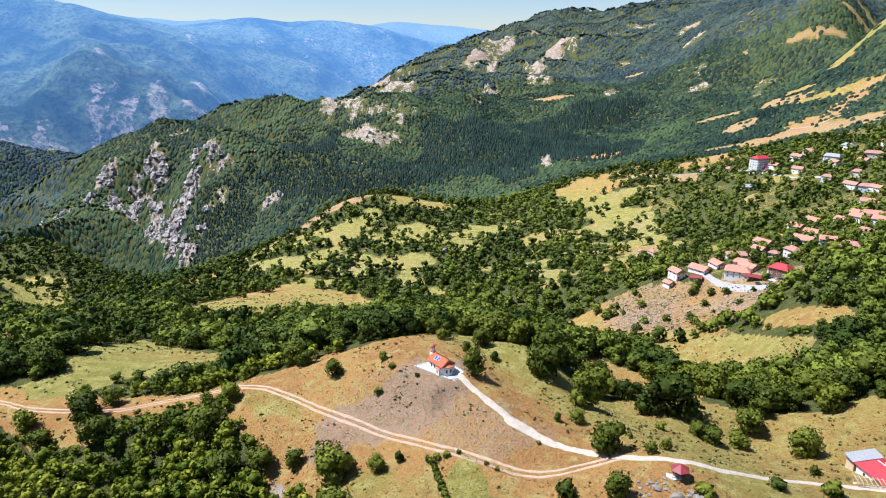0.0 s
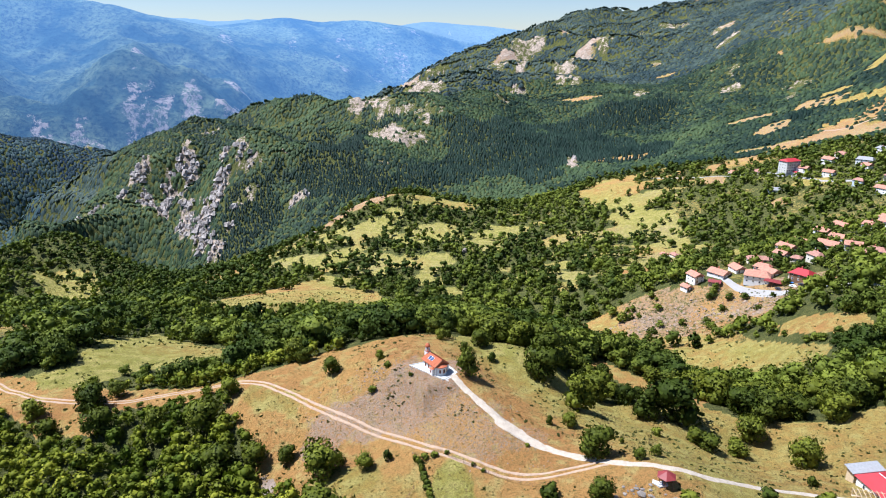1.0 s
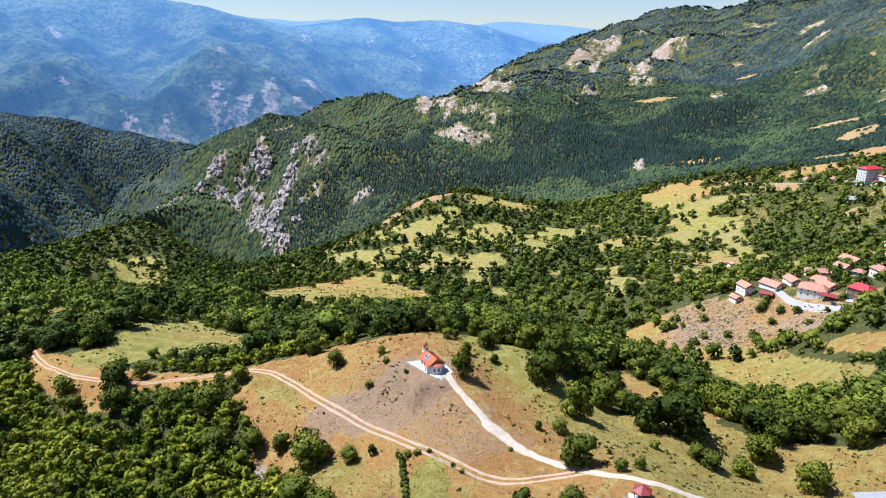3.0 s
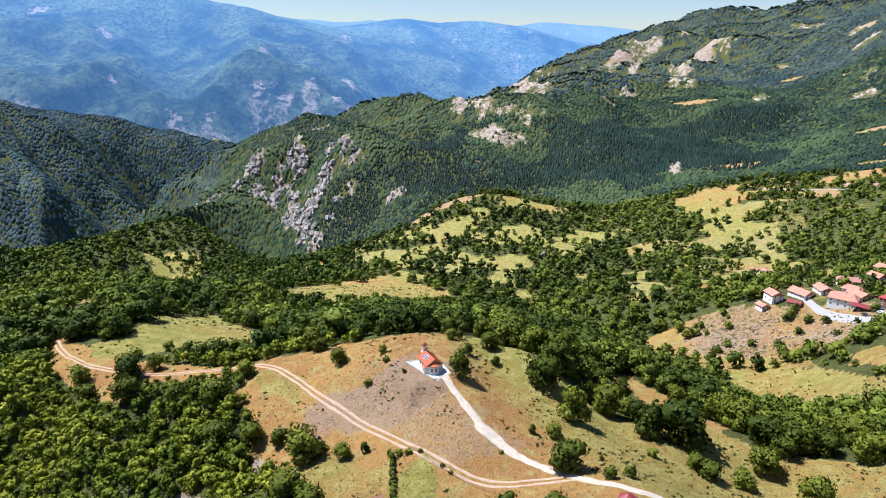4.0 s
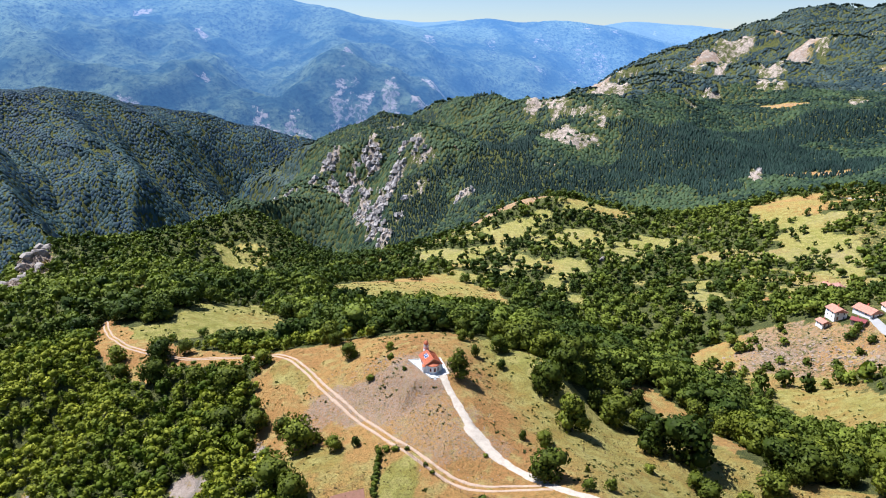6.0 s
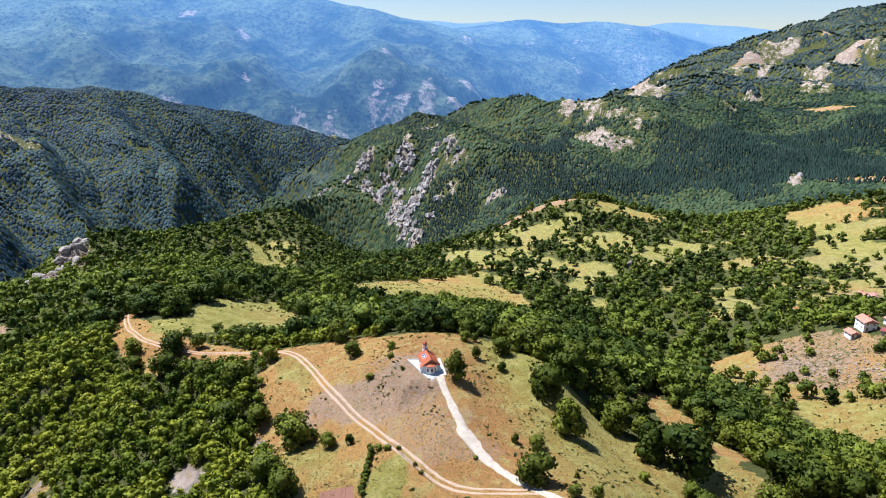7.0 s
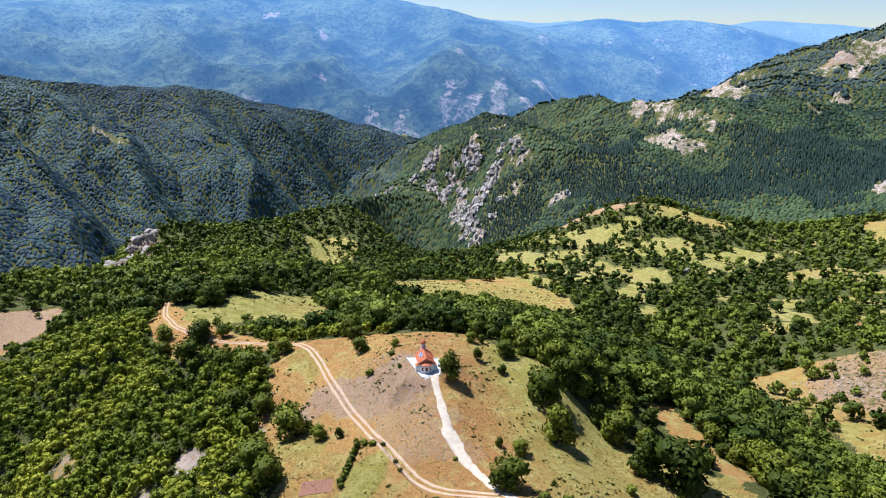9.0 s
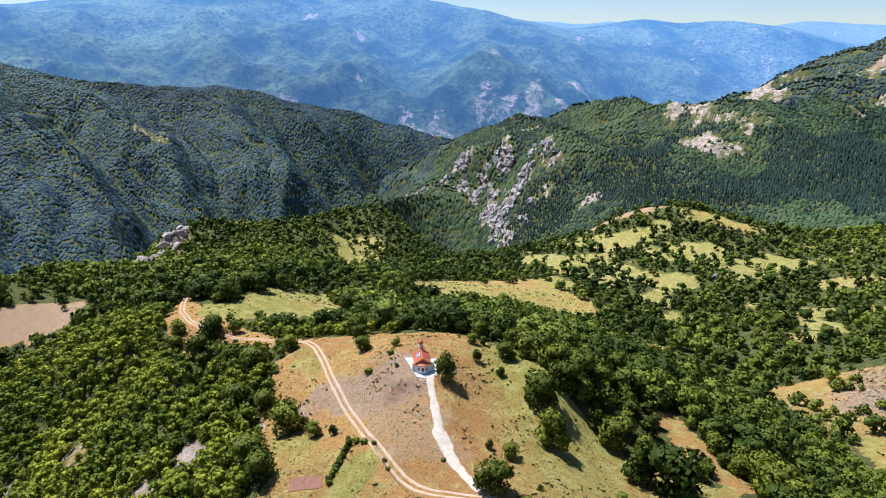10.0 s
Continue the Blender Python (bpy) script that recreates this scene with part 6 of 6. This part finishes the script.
# ---- rocks, scrub and field edges on the hill ----
def boulder(name, x, y, size, seed, label, flat=0.6, mat=M_ROCK, group="boulders"):
    rng = np.random.default_rng(seed)
    bm = bmesh.new()
    bmesh.ops.create_icosphere(bm, subdivisions=2, radius=size)
    ax = rng.normal(size=(10, 3))
    ax /= np.linalg.norm(ax, axis=1)[:, None]
    for v in bm.verts:
        k = 1.0
        for a in ax:
            k = min(k, 0.6 / max(0.3, float(np.dot(np.array(v.co) / size, a))))
        v.co = Vector((v.co.x * k * rng.uniform(0.94, 1.06) * 1.25, v.co.y * k, v.co.z * k * flat))
    me = bm_mesh(name, bm, mat)
    ob = new(name, me)
    ob.matrix_world = pose(x, y, float(height(x, y)[0]) + size * 0.05, rng.uniform(-10, 10), rng.uniform(-10, 10), rng.uniform(0, 360))
    return tagged(ob, label, "rock", group)


rs = np.random.default_rng(41)
OUTCROPS = ((-20, 184, 5, 3, 12), (-9, 180.5, 4, 2, 6), (46, 130.5, 6, 2.5, 14), (56, 127.5, 6, 2.0, 14))
for ox, oy, rx_, ry_, n_ in OUTCROPS:
    for i in range(n_):
        px_, py_ = ox + rs.normal() * rx_ * 0.55, oy + rs.normal() * ry_ * 0.55
        boulder("boulder", px_, py_, float(rs.uniform(0.2, 0.5) * (1.5 if oy < 132 else 1.0)), 500 + i, "pale weathered limestone boulder half sunk in dry grass")


for i in range(24):
    f = i / 23
    boulder("crag", -478 - 64 * f + float(rs.uniform(-7, 7)), 380 + 128 * f + float(rs.uniform(-6, 6)), float(rs.uniform(4.5, 9.0)), 700 + i, "pale limestone crag on the edge of the wooded shoulder", 1.0, M_CLIFF, "crags of the shoulder")


def off_lane(px, py):
    """Whether points lie off the lane and the track."""
    k = np.hypot(px + 1.5, py - 180.3) > 9
    for way, gap in ((LANE, 3.2), (TRACK, 2.4)):
        for (ax, ay), (bx, by) in zip(way, way[1:]):
            f = np.clip(((px - ax) * (bx - ax) + (py - ay) * (by - ay)) / ((bx - ax) ** 2 + (by - ay) ** 2), 0, 1)
            k &= np.hypot(px - ax - f * (bx - ax), py - ay - f * (by - ay)) > gap
    return k


def stones(name, spots, lo, hi, seed, label):
    """Loose broken stone strewn over bare ground, all in one."""
    rng = np.random.default_rng(seed)
    xs = np.concatenate([ox + rng.normal(size=n) * rx * 0.6 for ox, oy, rx, ry, n in spots])
    ys = np.concatenate([oy + rng.normal(size=n) * ry * 0.6 for ox, oy, rx, ry, n in spots])
    k = off_lane(xs, ys)
    xs, ys = xs[k], ys[k]
    h = lo + (hi - lo) * rng.uniform(0, 1, len(xs)) ** 3
    grove(name, xs, ys, h, h * rng.uniform(0.8, 1.6, len(xs)), FAR_T, M_RUBBLE, label, rng, "stones", False)


for i, (bx_, by_, bs_) in enumerate(((52, 126.5, 2.0), (57.5, 126.2, 2.2), (48, 129.5, 1.2), (60.5, 128.6, 1.0))):
    boulder("rock_outcrop", bx_, by_, bs_, 900 + i, "grey limestone outcrop below the lane", 0.75)
boulder("rock_pillar", 14, 668, 4.2, 950, "dark grey rock standing up among pasture trees", 1.1)


stones("field_stones", ((-20, 184, 9, 4, 500), (-9, 179, 6, 4, 260), (-13, 172, 20, 8, 900), (4, 164, 12, 6, 420), (14, 156, 12, 6, 160), (30, 143.5, 12, 3, 120), (-30, 178, 12, 6, 200)), 0.04, 0.24, 61, "broken pale stone strewn over the stony hillside")
stones("brow_stones", ((150, 396, 26, 12, 300), (178, 386, 20, 10, 240), (190, 372, 14, 10, 160), (130, 405, 16, 12, 140)), 0.25, 1.0, 62, "broken tan rock on the brow below the village")


def tufts(name, xs, ys, size, seed, label, mat):
    """Low scrub and grass tufts: small sprays standing on the ground, all in one."""
    rng = np.random.default_rng(seed)
    zs = height(xs, ys)
    vs, fs, ts, n = [], [], [], 0
    for x0, y0, z0 in zip(xs, ys, zs):
        s = size * rng.uniform(0.5, 1.4)
        for k in range(4):
            a = rng.uniform(0, 6.283)
            u = np.array([math.cos(a), math.sin(a), 0]) * s
            c = np.array([x0, y0, z0 - 0.05]) + rng.normal(size=3) * s * 0.35 * np.array([1, 1, 0])
            t = np.array([rng.normal() * 0.3, rng.normal() * 0.3, 0.9 * rng.uniform(0.6, 1.2)]) * s
            vs += [c - u * 0.5, c + u * 0.5, c + u * 0.65 + t, c - u * 0.6 + t * 0.9]
            fs.append((n, n + 1, n + 2, n + 3))
            n += 4
        ts += [rng.uniform(0, 1)] * 16
    me = mesh_from(name, np.array(vs), np.array(fs), mat, np.array(ts))
    return tagged(new(name, me), label, "scrub", kind="stuff")


M_SCRUB = leaves("scrub", (0.07, 0.08, 0.025), (0.17, 0.17, 0.06), joined=True)
M_STRAW = leaves("dry_tufts", (0.27, 0.185, 0.085), (0.42, 0.31, 0.15), joined=True)
tx, ty = rs.uniform(-85, 150, 9000), rs.uniform(122, 226, 9000)
k = inside(tx, ty, HILL, 1.0)
tx, ty = tx[k], ty[k]
dens = fbm(tx, ty, 9, 3, 77)
east_ = smooth(10, 35, tx + 0.6 * (ty - 168))
k = (dens > 0.34 - 0.22 * east_) & off_lane(tx, ty)
tufts("scrub", tx[k][:900], ty[k][:900], 0.45, 7, "low dark scrub dotted over the dry hillside", M_SCRUB)
tx, ty = rs.uniform(-85, 150, 16000), rs.uniform(122, 226, 16000)
k = inside(tx, ty, HILL, 1.0) & off_lane(tx, ty)
tufts("grass_tufts", tx[k][:5000], ty[k][:5000], 0.24, 8, "straw-coloured grass tufts on the hill", M_STRAW)
mx, my = rs.uniform(-200, 205, 16000), rs.uniform(170, 570, 16000)
k = np.zeros(len(mx), bool)
for area_ in (LEFT_MEADOW, TRACKSIDE, EAST_MEADOW, EAST_UPPER, FIELD, BROW):
    k |= inside(mx, my, area_, 2.0)
k &= (fbm(mx, my, 12, 3, 79) > 0.0) & off_lane(mx, my)
tufts("scrub", mx[k][:1100], my[k][:1100], 0.6, 9, "low scrub and thistles dotted over the meadows", M_SCRUB)
HEDGE = ((-6, 149.4), (-4.5, 147.5), (-3.4, 143.6), (-2.6, 141.2), (-1.8, 138.6), (-1.0, 136), (0.2, 133.4))
for (ax_, ay_), (bx_, by_) in zip(HEDGE, HEDGE[1:]):
    for f_ in (0.0, 0.34, 0.67):
        plant(ax_ + (bx_ - ax_) * f_ + rs.uniform(-0.3, 0.3), ay_ + (by_ - ay_) * f_, float(rs.uniform(1.2, 2.1)), float(rs.uniform(0.7, 1.1)), "small hedge bush at the edge of a field", "hedge bushes")
for hx_, hy_, hh_, hr_ in ((-3.2, 149.6, 1.6, 1.3), (-0.8, 149.9, 1.5, 1.2), (2.5, 150.2, 1.2, 0.8), (9.4, 145.6, 1.2, 0.7), (12, 143.6, 1.1, 0.7), (24, 151.5, 0.9, 0.8)):
    plant(hx_, hy_, hh_, hr_, "small hedge bush at the edge of a field", "hedge bushes")


def field_fence(route, label):
    top = thing("fence", pose(0, 0, 0), label, "fence")
    pts = []
    for (ax, ay), (bx, by) in zip(route, route[1:]):
        n = max(1, int(math.hypot(bx - ax, by - ay) / 2.2))
        pts += [(ax + (bx - ax) * i / n, ay + (by - ay) * i / n) for i in range(n)]
    pts.append(route[-1])
    tops = []
    for px, py in pts:
        z = float(height(px, py)[0])
        bm = bmesh.new()
        tube(bm, (px, py, z - 0.4), (px + 0.03, py, z + 1.1), 0.06, 0.05, 6)
        part("post", bm, M_WOODDARK, top)
        tops.append((px, py, z))
    for a, b in zip(tops, tops[1:]):
        for up in (0.5, 0.95):
            bm = bmesh.new()
            tube(bm, (a[0], a[1], a[2] + up), (b[0], b[1], b[2] + up), 0.03, 0.03, 4)
            part("rail", bm, M_WOODDARK, top)


field_fence(((3, 149), (11, 144), (18, 140.2), (24, 137.6), (30, 137)), "weathered post and rail fence below the farm track")
field_fence(((-16, 133), (-10, 134.6), (-7, 136.2), (-5.5, 139.6)), "weathered pole fence round a small plot")
# the small tilled plot
bm = bmesh.new()
for i in range(9):
    x0, y0 = -9.2 + 0.85 * i, 128.6 + 0.42 * i
    q = [(x0, y0), (x0 + 0.82, y0 + 0.4), (x0 - 1.38, y0 + 4.3), (x0 - 2.2, y0 + 3.9)]
    zq = [float(height(*p)[0]) for p in q]
    a = [bm.verts.new((*p, z - 0.3)) for p, z in zip(q, zq)]
    b = [bm.verts.new((*p, z + 0.12 - 0.05 * (k % 2))) for k, (p, z) in enumerate(zip(q, zq))]
    bm.faces.new(b)
    for j in range(4):
        bm.faces.new((a[j], a[(j + 1) % 4], b[(j + 1) % 4], b[j]))
M_SOIL = plain("tilled_soil", (0.19, 0.09, 0.055), 0.95, 0.2, 1.0)
plot = new("tilled_plot", bm_mesh("tilled_plot", bm, M_SOIL))
tagged(plot, "small plot of reddish tilled soil in ridges", "plot", kind="structure")


# the model trees go
for m_ in MODELS + BUSH + SLOPE:
    for o in (*m_.children_recursive, m_):
        bpy.data.objects.remove(o)
